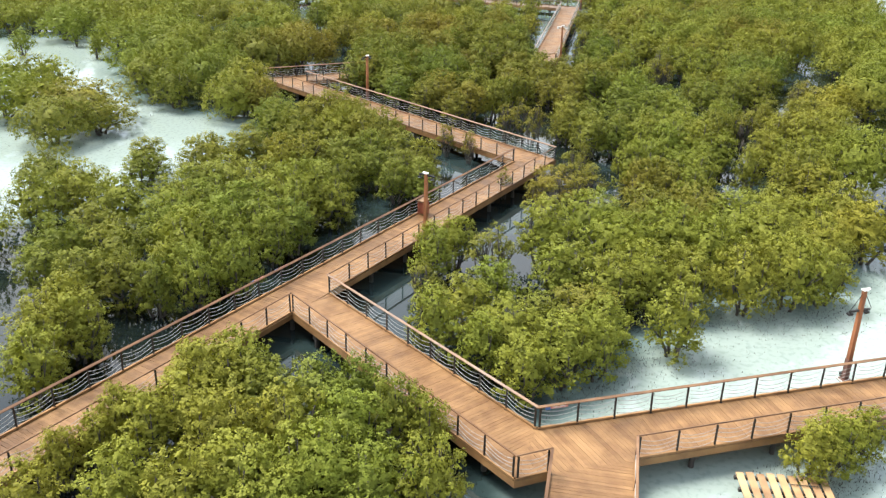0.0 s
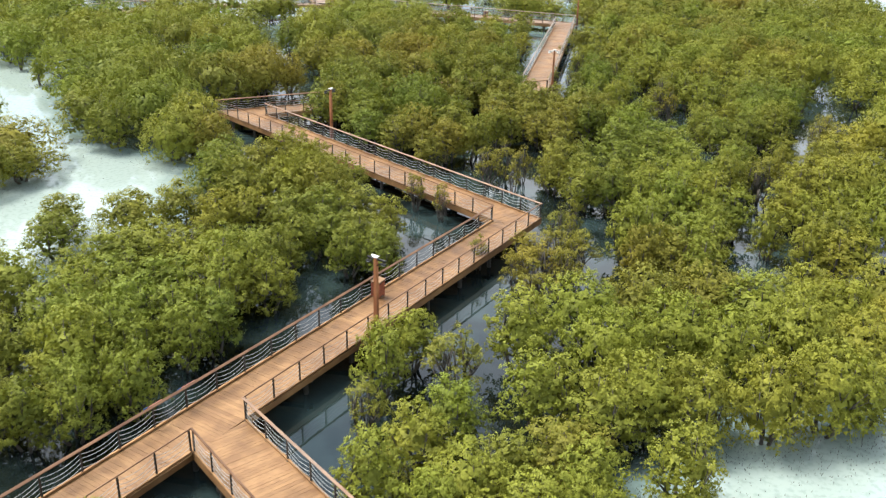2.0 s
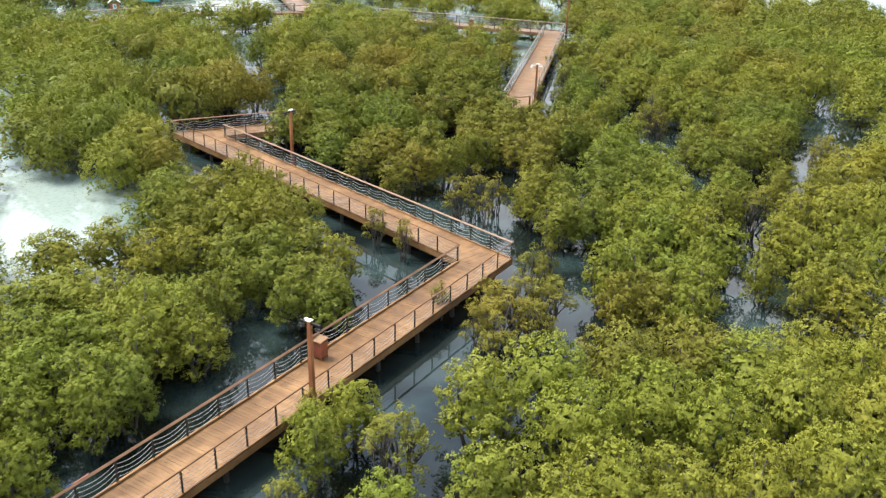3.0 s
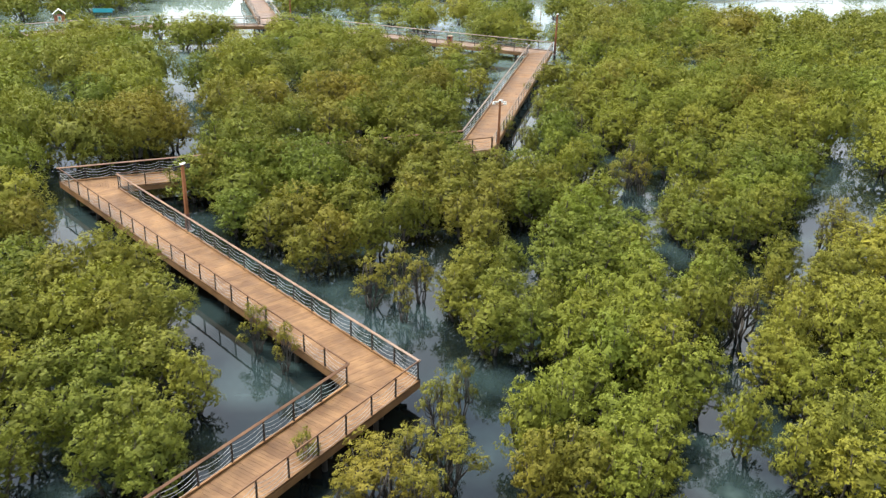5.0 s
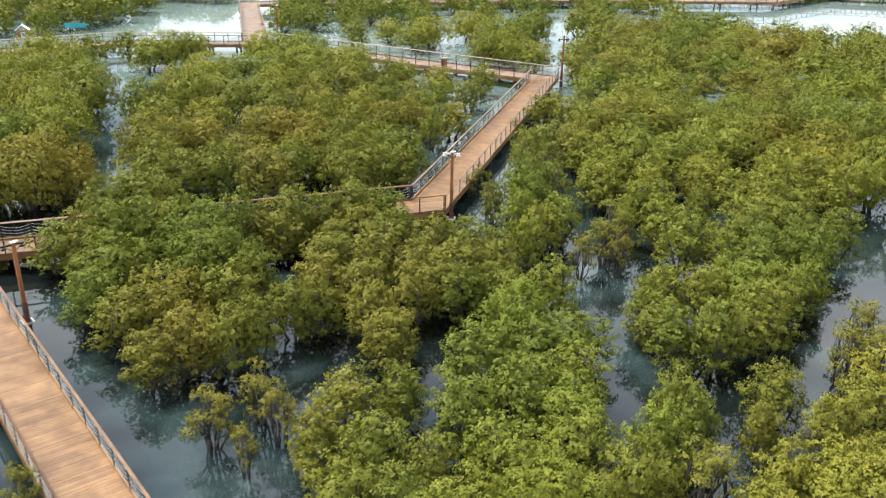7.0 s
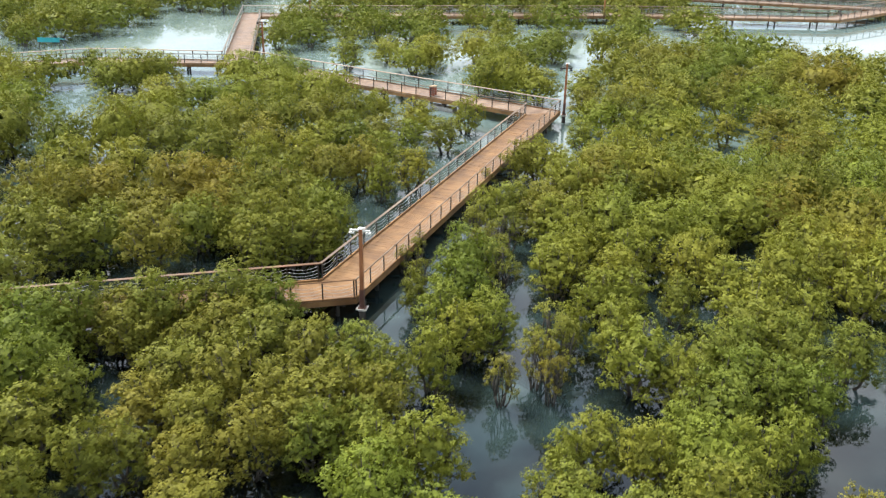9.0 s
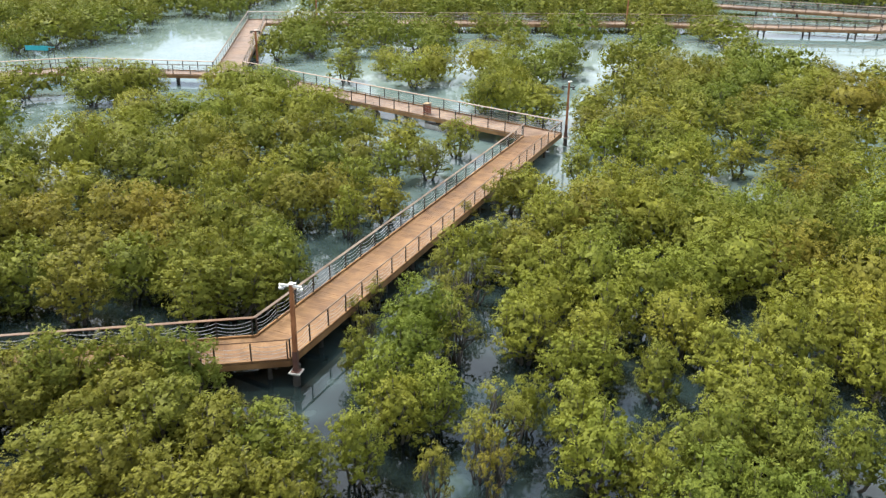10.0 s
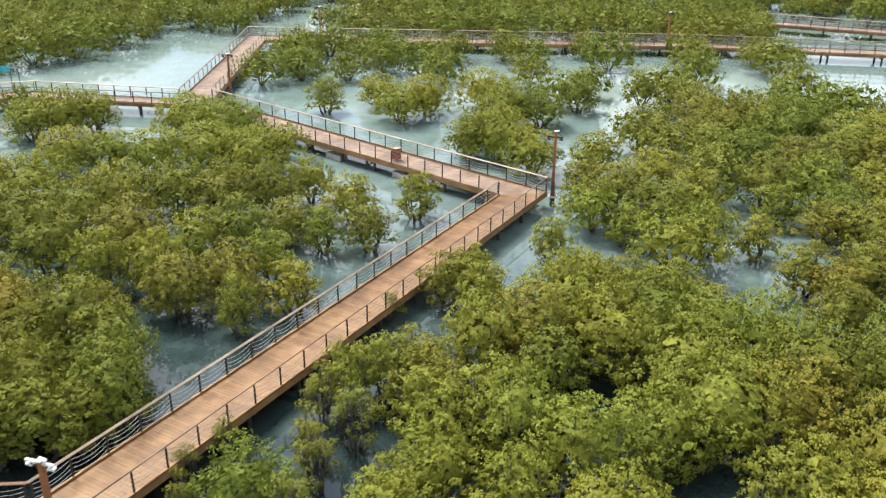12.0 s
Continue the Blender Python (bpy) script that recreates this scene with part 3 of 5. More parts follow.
    "dense_12": [(28.2, 115.1, 1.5), (30.0, 118.5, 2.2), (31.9, 114.7, 2.0), (32.9, 121.0, 2.3), (35.3, 123.3, 2.9), (35.5, 118.8, 2.2), (36.8, 113.7, 1.9), (38.7, 125.2, 2.4), (39.2, 119.1, 1.9), (39.8, 115.3, 1.8), (41.1, 112.7, 1.7), (41.6, 118.0, 1.9), (42.6, 122.4, 2.8), (44.2, 115.2, 2.7), (-31.7, 127.5, 2.8), (-23.6, 128.4, 3.0), (-18.5, 138.0, 2.0), (-17.5, 127.3, 2.9), (-14.6, 130.0, 2.9), (-14.3, 136.9, 2.8), (-10.3, 130.8, 2.5), (-8.1, 134.0, 2.6), (-7.6, 138.0, 2.7), (-4.8, 127.7, 2.1), (-3.7, 139.4, 2.6), (-2.0, 131.6, 2.4), (-0.4, 126.6, 1.8), (0.3, 139.8, 2.4), (2.6, 127.7, 1.8), (2.6, 132.4, 2.1), (4.5, 134.4, 2.0), (6.4, 137.5, 1.8)],
    "dense_13": [(7.3, 128.3, 1.9), (8.5, 131.4, 2.0), (11.4, 128.3, 1.5), (19.0, 132.6, 1.6), (20.6, 133.2, 1.6), (22.2, 131.3, 1.4), (25.6, 133.3, 1.4), (25.8, 126.7, 2.4), (27.0, 135.2, 1.8), (27.1, 130.1, 2.8), (29.4, 127.5, 2.5), (29.4, 135.0, 1.9), (31.5, 131.6, 2.6), (31.8, 135.0, 1.8), (33.4, 126.7, 3.0), (33.5, 134.1, 1.6), (34.3, 131.0, 2.6), (37.0, 130.4, 2.6), (39.2, 127.8, 2.8), (40.9, 134.9, 1.9), (41.8, 128.5, 2.1), (44.3, 128.0, 2.2), (45.1, 132.6, 3.0), (48.2, 129.0, 2.9), (-26.5, 150.4, 2.6), (-25.0, 152.6, 2.9), (-17.3, 144.1, 2.6), (-14.3, 145.2, 2.5), (-10.5, 146.2, 2.7), (-7.2, 148.8, 3.0), (-3.1, 148.9, 2.7), (-2.1, 152.1, 2.0)],
    "dense_14": [(3.3, 141.1, 2.1), (4.4, 144.8, 1.8), (31.8, 151.0, 2.2), (40.5, 149.4, 1.7), (41.8, 152.0, 2.0), (42.4, 141.2, 2.0), (43.5, 142.0, 1.6), (43.8, 148.9, 2.2), (-22.7, 154.4, 2.3), (-14.2, 156.6, 2.8), (-9.6, 155.8, 3.0), (-8.5, 159.2, 2.5), (2.9, 167.4, 2.9), (12.2, 159.1, 2.0), (12.3, 164.6, 2.4), (15.3, 159.0, 2.8), (18.3, 156.9, 2.4), (28.4, 155.5, 2.4), (31.8, 166.5, 3.1), (35.3, 162.7, 2.6), (36.7, 155.7, 2.1), (38.9, 161.0, 2.3), (40.4, 156.7, 2.4), (42.7, 165.6, 2.4), (44.7, 158.1, 2.5), (48.3, 165.9, 3.6), (50.3, 154.1, 3.6), (-48.1, 174.9, 3.6), (-45.5, 179.7, 3.6), (-13.8, 178.9, 2.7), (-8.9, 180.7, 2.7), (-1.5, 172.3, 2.2)],
    "dense_15": [(4.1, 170.8, 2.7), (8.9, 175.1, 2.7), (12.9, 171.0, 2.9), (15.9, 170.7, 2.3), (16.0, 178.8, 2.2), (18.2, 176.9, 2.1), (24.1, 181.1, 2.5), (28.3, 179.4, 2.8), (30.8, 175.5, 2.7), (33.1, 171.4, 2.8), (36.2, 175.1, 2.6), (38.7, 173.3, 2.9), (42.2, 181.7, 2.8), (44.3, 170.6, 3.5), (44.6, 179.7, 3.1), (47.0, 177.1, 2.4), (-45.9, 187.9, 3.6), (-19.8, 185.0, 2.2), (-14.9, 186.0, 2.5), (-11.0, 189.4, 2.8), (-6.6, 185.6, 2.4), (18.4, 182.4, 2.2), (26.2, 183.3, 3.2), (28.7, 191.2, 2.7), (39.1, 189.0, 2.7), (-16.6, 204.1, 3.6), (-4.4, 204.3, 3.6), (2.7, 207.1, 3.6), (9.8, 209.9, 3.6), (18.1, 196.8, 3.3), (37.2, 201.0, 3.6), (14.7, 216.6, 3.6)],
    "dense_16": [(27.3, 221.6, 3.6), (30.8, 211.8, 3.6)],
}
# thin, half-bare growth
THIN_GROVES = {
    "thin_1": [(-1.0, 45.5, 1.3), (3.0, 49.0, 1.6), (6.6, 60.6, 1.0), (7.3, 62.8, 1.3), (7.5, 58.2, 1.2), (8.0, 61.4, 1.6), (9.1, 63.7, 1.2), (9.7, 60.7, 1.3), (10.5, 63.3, 1.3), (10.5, 65.7, 1.0), (5.6, 79.7, 1.2), (7.0, 82.1, 1.1), (7.6, 78.1, 1.0), (8.4, 80.6, 1.1), (26.2, 77.6, 1.7), (34.9, 89.0, 1.2), (36.1, 89.0, 1.3), (36.6, 92.3, 1.6), (15.8, 110.7, 1.0), (20.6, 110.7, 1.4), (22.2, 99.8, 1.2), (23.6, 101.6, 1.2), (24.2, 103.0, 1.8), (24.5, 100.4, 1.1), (17.8, 119.0, 1.3), (18.8, 115.8, 1.1), (19.7, 114.5, 1.5), (20.1, 117.6, 1.2), (9.2, 136.8, 1.8), (11.7, 133.8, 1.3), (12.1, 138.0, 1.6), (23.3, 137.7, 1.5)],
    "thin_2": [(41.0, 139.7, 1.7), (8.7, 142.5, 2.1), (11.8, 142.3, 2.1), (12.9, 144.4, 1.7), (23.5, 152.0, 2.0), (23.9, 140.1, 1.4), (26.4, 149.9, 2.2), (28.0, 144.4, 1.8), (30.0, 147.3, 2.1), (36.3, 145.4, 1.4), (37.5, 151.8, 1.6), (39.1, 140.9, 1.7), (-5.3, 167.5, 1.8), (23.4, 158.2, 2.2)],
}


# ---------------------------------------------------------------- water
def sand_haze_at(x, y):
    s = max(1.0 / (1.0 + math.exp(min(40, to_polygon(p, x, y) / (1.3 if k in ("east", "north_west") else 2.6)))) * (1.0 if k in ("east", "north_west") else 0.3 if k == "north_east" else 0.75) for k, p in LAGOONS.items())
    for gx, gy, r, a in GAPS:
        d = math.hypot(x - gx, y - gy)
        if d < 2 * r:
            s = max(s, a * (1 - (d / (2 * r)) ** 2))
    # Far water pales with distance: haze and reflected sky put into its colour.
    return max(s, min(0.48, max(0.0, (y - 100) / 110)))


def water_sheet():
    xs = [-3000, -800, -250, -130] + [-90 + 1.5 * i for i in range(121)] + [140, 300, 900, 3000]
    ys = [-900, -200, -40] + [10 + 1.5 * i for i in range(161)] + [300, 420, 900, 3500]
    verts = [(x, y, 0.0) for y in ys for x in xs]
    w = len(xs)
    faces = [(j * w + i, j * w + i + 1, (j + 1) * w + i + 1, (j + 1) * w + i) for j in range(len(ys) - 1) for i in range(w - 1)]
    me = mesh_from("water", verts, faces, M_WATER)
    at = me.attributes.new("sand_haze", "FLOAT", "POINT")
    at.data.foreach_set("value", [sand_haze_at(x, y) for y in ys for x in xs])
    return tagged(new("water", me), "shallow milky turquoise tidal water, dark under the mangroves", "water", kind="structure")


water_sheet()


# ---------------------------------------------------------------- boardwalk
def clip(poly, px, py, nx, ny):
    """The part of a convex polygon where (p - (px, py)) . n <= 0."""
    out = []
    for i in range(len(poly)):
        a, b = poly[i - 1], poly[i]
        da = (a[0] - px) * nx + (a[1] - py) * ny
        db = (b[0] - px) * nx + (b[1] - py) * ny
        if (da <= 0) != (db <= 0):
            t = da / (da - db)
            out.append((a[0] + t * (b[0] - a[0]), a[1] + t * (b[1] - a[1])))
        if db <= 0:
            out.append(b)
    return out


def area(poly):
    return 0.5 * sum(poly[i - 1][0] * poly[i][1] - poly[i][0] * poly[i - 1][1] for i in range(len(poly)))


PLANK_W = 0.2
UNIT_PLANK = mesh_from("plank", *merge([box(0, 0, 0, 1, 1, 0.035)]), M_PLANK)


def boardwalk(key, label, along=None, single=True):
    """One leg of the boardwalk: boards across it, edge beams and kerbs on its long sides, joists and piles below."""
    poly = LEGS[key]
    if area(poly) < 0:
        poly = poly[::-1]
    a, b, c, d = LEGS[key][0], LEGS[key][1], LEGS[key][-2], LEGS[key][-1]
    dx, dy = (b[0] - a[0]) + (c[0] - d[0]), (b[1] - a[1]) + (c[1] - d[1])
    if along:
        dx, dy = along
    k = math.hypot(dx, dy)
    dx, dy = dx / k, dy / k
    cx, cy = sum(p[0] for p in poly) / len(poly), sum(p[1] for p in poly) / len(poly)
    thing = empty("boardwalk", pose(cx, cy, 0))
    tagged(thing, label, "boardwalk", "legs of the boardwalk")
    local = [(x - cx, y - cy) for x, y in poly]
    lo, hi = min(x * dx + y * dy for x, y in local), max(x * dx + y * dy for x, y in local)
    joined, s = [], lo
    turn = math.degrees(math.atan2(dy, dx))
    rng = random.Random(key)
    while s < hi:
        e = s + PLANK_W - 0.008
        q = clip(clip(local, e * dx, e * dy, dx, dy), s * dx, s * dy, -dx, -dy)
        s += PLANK_W
        if len(q) < 3 or abs(area(q)) < 0.02:
            continue
        z = DECK - 0.0175 + rng.uniform(-0.004, 0.004)
        if not single:
            joined.append(prism(q, z - 0.0175, z + 0.0175))
            continue
        ts = [-x * dy + y * dx for x, y in q]
        if abs(abs(area(q)) - (max(ts) - min(ts)) * (PLANK_W - 0.008)) < 0.003:
            tm, sm = (max(ts) + min(ts)) / 2, s - PLANK_W / 2 - 0.004
            m = pose(sm * dx - tm * dy, sm * dy + tm * dx, z, 0, 0, turn + 90) @ Matrix.Diagonal((max(ts) - min(ts), PLANK_W - 0.008, 1, 1))
            child("plank", UNIT_PLANK, thing, m=m)
        else:
            child("plank", mesh_from("plank", *prism(q, z - 0.0175, z + 0.0175), M_PLANK), thing)
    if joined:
        child("decking", mesh_from("decking", *merge(joined), M_PLANK_FAR), thing, "pale brown boards laid across the walkway", kind="stuff")
    return thing, (cx, cy), (dx, dy)


def beam_mesh(ax, ay, bx, by, z0, z1, thick, mat, name):
    """A board standing on edge from a to b; its outer face lies on the line."""
    dx, dy = bx - ax, by - ay
    k = math.hypot(dx, dy)
    ux, uy = dx / k, dy / k
    nx, ny = -uy * thick, ux * thick
    q = [(ax, ay), (bx, by), (bx + nx, by + ny), (ax + nx, ay + ny)]
    if area(q) < 0:
        q = q[::-1]
    return mesh_from(name, *prism(q, z0, z1), mat)


def edge(thing, centre, p, q):
    """The edge beam below the boards and the kerb on them, along p to q (walkway on the left)."""
    (ax, ay), (bx, by) = [(x - centre[0], y - centre[1]) for x, y in (p, q)]
    child("edge_beam", beam_mesh(ax, ay, bx, by, DECK - 0.34, DECK - 0.037, 0.07, M_BEAM, "edge_beam"), thing, "brown timber edge beam")
    child("kerb", beam_mesh(ax, ay, bx, by, DECK + 0.03, DECK + 0.11, 0.1, M_BEAM, "kerb"), thing, "low timber kerb")


def piles(thing, centre, p, q, inward, step=3.6):
    """Pairs of round piles with a cross head under a leg, p to q along one side; inward: the vector to the other side."""
    n = max(2, round(math.dist(p, q) / step))
    ix, iy = inward
    for i in range(n):
        t = (i + 0.5) / n
        x, y = p[0] + t * (q[0] - p[0]) - centre[0], p[1] + t * (q[1] - p[1]) - centre[1]
        for f in (0.14, 0.86):
            v, fc = tube([(x + ix * f, y + iy * f, -0.6), (x + ix * f, y + iy * f, DECK - 0.3)], [0.13, 0.12], 8)
            child("stilt", mesh_from("stilt", v, fc, M_PILE, True), thing, "dark wet stilt")
        hd = [(x + ix * 0.03, y + iy * 0.03), (x + ix * 0.97, y + iy * 0.97)]
        child("cross_head", beam_mesh(*hd[0], *hd[1], DECK - 0.56, DECK - 0.345, 0.16, M_PILE, "cross_head"), thing, "dark cross beam")


def railing(points, label, lean=1, spacing=1.83):
    """A railing along the points: steel posts, a timber handrail tilted to the walkway (lean: 1 on its left, -1 on its right), four slack ropes in each bay."""
    cx, cy = points[0]
    thing = tagged(empty("railing", pose(cx, cy, DECK)), label, "railing", "boardwalk railings")
    ropes = [[], [], [], []]
    rng = random.Random(round(cx * 31 + cy * 7))
    post_me = mesh_from("post", *merge([box(0, 0, RAIL_H / 2 - 0.16, 0.075, 0.055, RAIL_H + 0.28), box(0, 0, 0.02, 0.13, 0.12, 0.02)]), M_STEEL)
    for (ax, ay), (bx, by) in zip(points, points[1:]):
        ax, ay, bx, by = ax - cx, ay - cy, bx - cx, by - cy
        k = math.hypot(bx - ax, by - ay)
        ux, uy = (bx - ax) / k, (by - ay) / k
        n = max(1, round(k / spacing))
        turn = math.degrees(math.atan2(uy, ux))
        ins = min(0.12, k / 4)
        stops = [ins + (k - 2 * ins) * i / n for i in range(n + 1)]
        for s in stops:
            child("post", post_me, thing, m=pose(ax + s * ux, ay + s * uy, 0, rng.uniform(-0.8, 0.8), rng.uniform(-0.8, 0.8), turn))
        for s0, s1 in zip(stops, stops[1:]):
            for level in range(4):
                z, sag = 0.32 + 0.21 * level, rng.uniform(0.13, 0.21) * min(1, (s1 - s0) / 1.5)
                pts = []
                for i in range(7):
                    t = i / 6
                    s = s0 + t * (s1 - s0)
                    pts.append((ax + s * ux, ay + s * uy, z - sag * 4 * t * (1 - t)))
                ropes[level].append(tube(pts, [0.014] * 7, 4))
        tx, tz = 0.058 * math.cos(radians(28)), 0.058 * math.sin(radians(28))
        sx, sy = -uy * lean, ux * lean
        rv = []
        for px, py in ((ax - ux * 0.03, ay - uy * 0.03), (bx + ux * 0.03, by + uy * 0.03)):
            for a, z in ((-tx, RAIL_H + 0.02 + tz), (tx, RAIL_H + 0.02 - tz), (tx + 0.02, RAIL_H + 0.065 - tz), (-tx + 0.02, RAIL_H + 0.065 + tz)):
                rv.append((px + sx * a, py + sy * a, z))
        rf = [(0, 1, 2, 3), (7, 6, 5, 4), (0, 4, 5, 1), (1, 5, 6, 2), (2, 6, 7, 3), (3, 7, 4, 0)]
        # Railings that start past y 106 take the greyer timber.
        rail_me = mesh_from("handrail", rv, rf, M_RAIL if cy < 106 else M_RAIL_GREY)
        child("handrail", rail_me, thing, "flat brown timber handrail")
    for r in ropes:
        child("rope", mesh_from("rope", *merge(r), M_CABLE, True), thing, "slack pale rope")
    return thing


def inset(p, q, d):
    """The line p to q moved d to its left."""
    k = math.dist(p, q)
    nx, ny = -(q[1] - p[1]) / k * d, (q[0] - p[0]) / k * d
    return (p[0] + nx, p[1] + ny), (q[0] + nx, q[1] + ny)


def meet(p, q, r, s):
    d = (q[0] - p[0]) * (s[1] - r[1]) - (q[1] - p[1]) * (s[0] - r[0])
    if abs(d) < 1e-6:
        return q
    t = ((r[0] - p[0]) * (s[1] - r[1]) - (r[1] - p[1]) * (s[0] - r[0])) / d
    return p[0] + t * (q[0] - p[0]), p[1] + t * (q[1] - p[1])


def inset_line(points, d):
    """A polyline moved d to its left, with its corners mitred."""
    segs = [inset(a, b, d) for a, b in zip(points, points[1:])]
    out = [segs[0][0]] + [meet(*a, *b) for a, b in zip(segs, segs[1:])] + [segs[-1][1]]
    return out


L = LEGS
BROWN = "brown hardwood plank boardwalk leg on piles over the water"
decks = {}
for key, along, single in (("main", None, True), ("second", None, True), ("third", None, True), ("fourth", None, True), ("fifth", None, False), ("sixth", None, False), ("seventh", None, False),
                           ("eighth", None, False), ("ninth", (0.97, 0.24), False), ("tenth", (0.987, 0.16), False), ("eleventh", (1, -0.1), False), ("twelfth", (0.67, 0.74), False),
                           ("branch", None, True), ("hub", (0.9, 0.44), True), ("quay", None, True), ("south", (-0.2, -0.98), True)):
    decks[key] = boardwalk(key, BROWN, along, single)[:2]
JUNCTION = ((-7.9, 42.72), (-6.2, 45.2))
# long sides with their beams and kerbs, walkway on the left hand
SIDES = [("main", L["main"][1], L["main"][0]), ("main", L["main"][3], JUNCTION[0]), ("main", JUNCTION[1], L["main"][2]),
         ("second", L["second"][1], L["second"][0]), ("second", L["second"][3], L["second"][2]),
         ("third", L["third"][1], L["third"][0]), ("third", L["third"][3], L["third"][2]),
         ("fourth", L["fourth"][1], L["fourth"][0]), ("fourth", L["fourth"][3], L["fourth"][2]),
         ("fifth", L["fifth"][1], L["fifth"][0]), ("fifth", L["fifth"][3], L["fifth"][2]),
         ("sixth", L["sixth"][0], L["sixth"][1]), ("sixth", L["sixth"][2], L["sixth"][3]),
         ("seventh", L["seventh"][1], L["seventh"][0]), ("seventh", L["seventh"][3], L["seventh"][2]),
         ("eighth", L["eighth"][1], L["eighth"][0]), ("eighth", L["eighth"][3], L["eighth"][2]),
         ("ninth", L["ninth"][0], L["ninth"][3]), ("ninth", L["ninth"][2], L["ninth"][1]),
         ("tenth", L["tenth"][0], L["tenth"][3]), ("tenth", L["tenth"][2], L["tenth"][1]),
         ("twelfth", L["twelfth"][0], L["twelfth"][3]), ("twelfth", L["twelfth"][2], L["twelfth"][1]),
         ("eleventh", L["eleventh"][0], L["eleventh"][3]), ("eleventh", L["eleventh"][2], L["eleventh"][1]),
         ("branch", L["branch"][1], L["branch"][0]), ("branch", L["branch"][3], L["branch"][2]),
         ("hub", L["hub"][1], L["hub"][0]), ("hub", L["hub"][4], L["hub"][3]),
         ("quay", L["quay"][1], L["quay"][0]), ("quay", L["quay"][3], L["quay"][2]),
         ("south", L["south"][1], L["south"][2]), ("south", L["south"][3], L["south"][0])]
for key, p, q in SIDES:
    k = math.dist(p, q)
    c = sum(x for x, _ in L[key]) / len(L[key]), sum(y for _, y in L[key]) / len(L[key])
    left = (-(q[1] - p[1]) * (c[0] - p[0]) + (q[0] - p[0]) * (c[1] - p[1])) > 0
    if not left:
        p, q = q, p
    edge(decks[key][0], decks[key][1], p, q)
for key in ("main", "second", "third", "fourth", "fifth", "sixth", "seventh", "eighth", "branch", "quay", "south"):
    a, b, c, d = L[key][0], L[key][1], L[key][-2], L[key][-1]
    if key == "south":
        a, b, c, d = d, a, b, c
    piles(decks[key][0], decks[key][1], a, b, ((d[0] - a[0] + c[0] - b[0]) / 2, (d[1] - a[1] + c[1] - b[1]) / 2))
for key in ("ninth", "tenth", "eleventh", "twelfth"):
    a, b, c, d = L[key][0], L[key][3], L[key][2], L[key][1]
    piles(decks[key][0], decks[key][1], a, b, ((d[0] - a[0] + c[0] - b[0]) / 2, (d[1] - a[1] + c[1] - b[1]) / 2), 6.0)

ROPE = "timber handrail on dark steel posts with slack ropes"
IN = 0.06
railing(inset_line([L["main"][0], L["main"][1]], -IN), ROPE, -1)
railing(inset_line([L["main"][1], L["second"][1]], -IN), ROPE, -1)
railing(inset_line([L["second"][1], L["third"][1]], -IN), ROPE, -1)
railing(inset_line([L["third"][1], L["fourth"][1]], -IN), ROPE, -1)
railing(inset_line([L["fourth"][1], L["fifth"][1]], -IN), ROPE, -1)
railing(inset_line([L["main"][3], JUNCTION[0], L["branch"][2], L["hub"][3], L["south"][3]], IN), ROPE)
railing(inset_line([L["main"][2], JUNCTION[1], L["branch"][1], L["quay"][1]], -IN), ROPE, -1)
railing(inset_line([L["main"][2], L["third"][3]], IN), ROPE)
railing(inset_line([L["third"][3], L["third"][2]], IN), ROPE)
railing(inset_line([L["third"][2], L["fourth"][2]], IN), ROPE)
railing(inset_line([L["fourth"][2], L["fifth"][2], L["sixth"][1]], IN), ROPE)
railing(inset_line([L["south"][2], L["hub"][2], L["quay"][2]], IN), ROPE)
railing(inset_line([L["fifth"][1], L["seventh"][1], L["eighth"][1]], -IN), ROPE, -1)
railing(inset_line([L["eighth"][2], L["seventh"][2], L["sixth"][3], L["sixth"][2]], -IN), ROPE, -1)
railing(inset_line([L["sixth"][1], L["ninth"][3], L["tenth"][3], L["twelfth"][3]], IN), ROPE)
railing(inset_line([L["sixth"][2], L["ninth"][2], L["tenth"][2], L["twelfth"][2]], -IN), ROPE, -1)
railing(inset_line([L["eleventh"][0], L["eleventh"][3]], IN), ROPE)
railing(inset_line([L["eleventh"][1], L["eleventh"][2]], -IN), ROPE, -1)


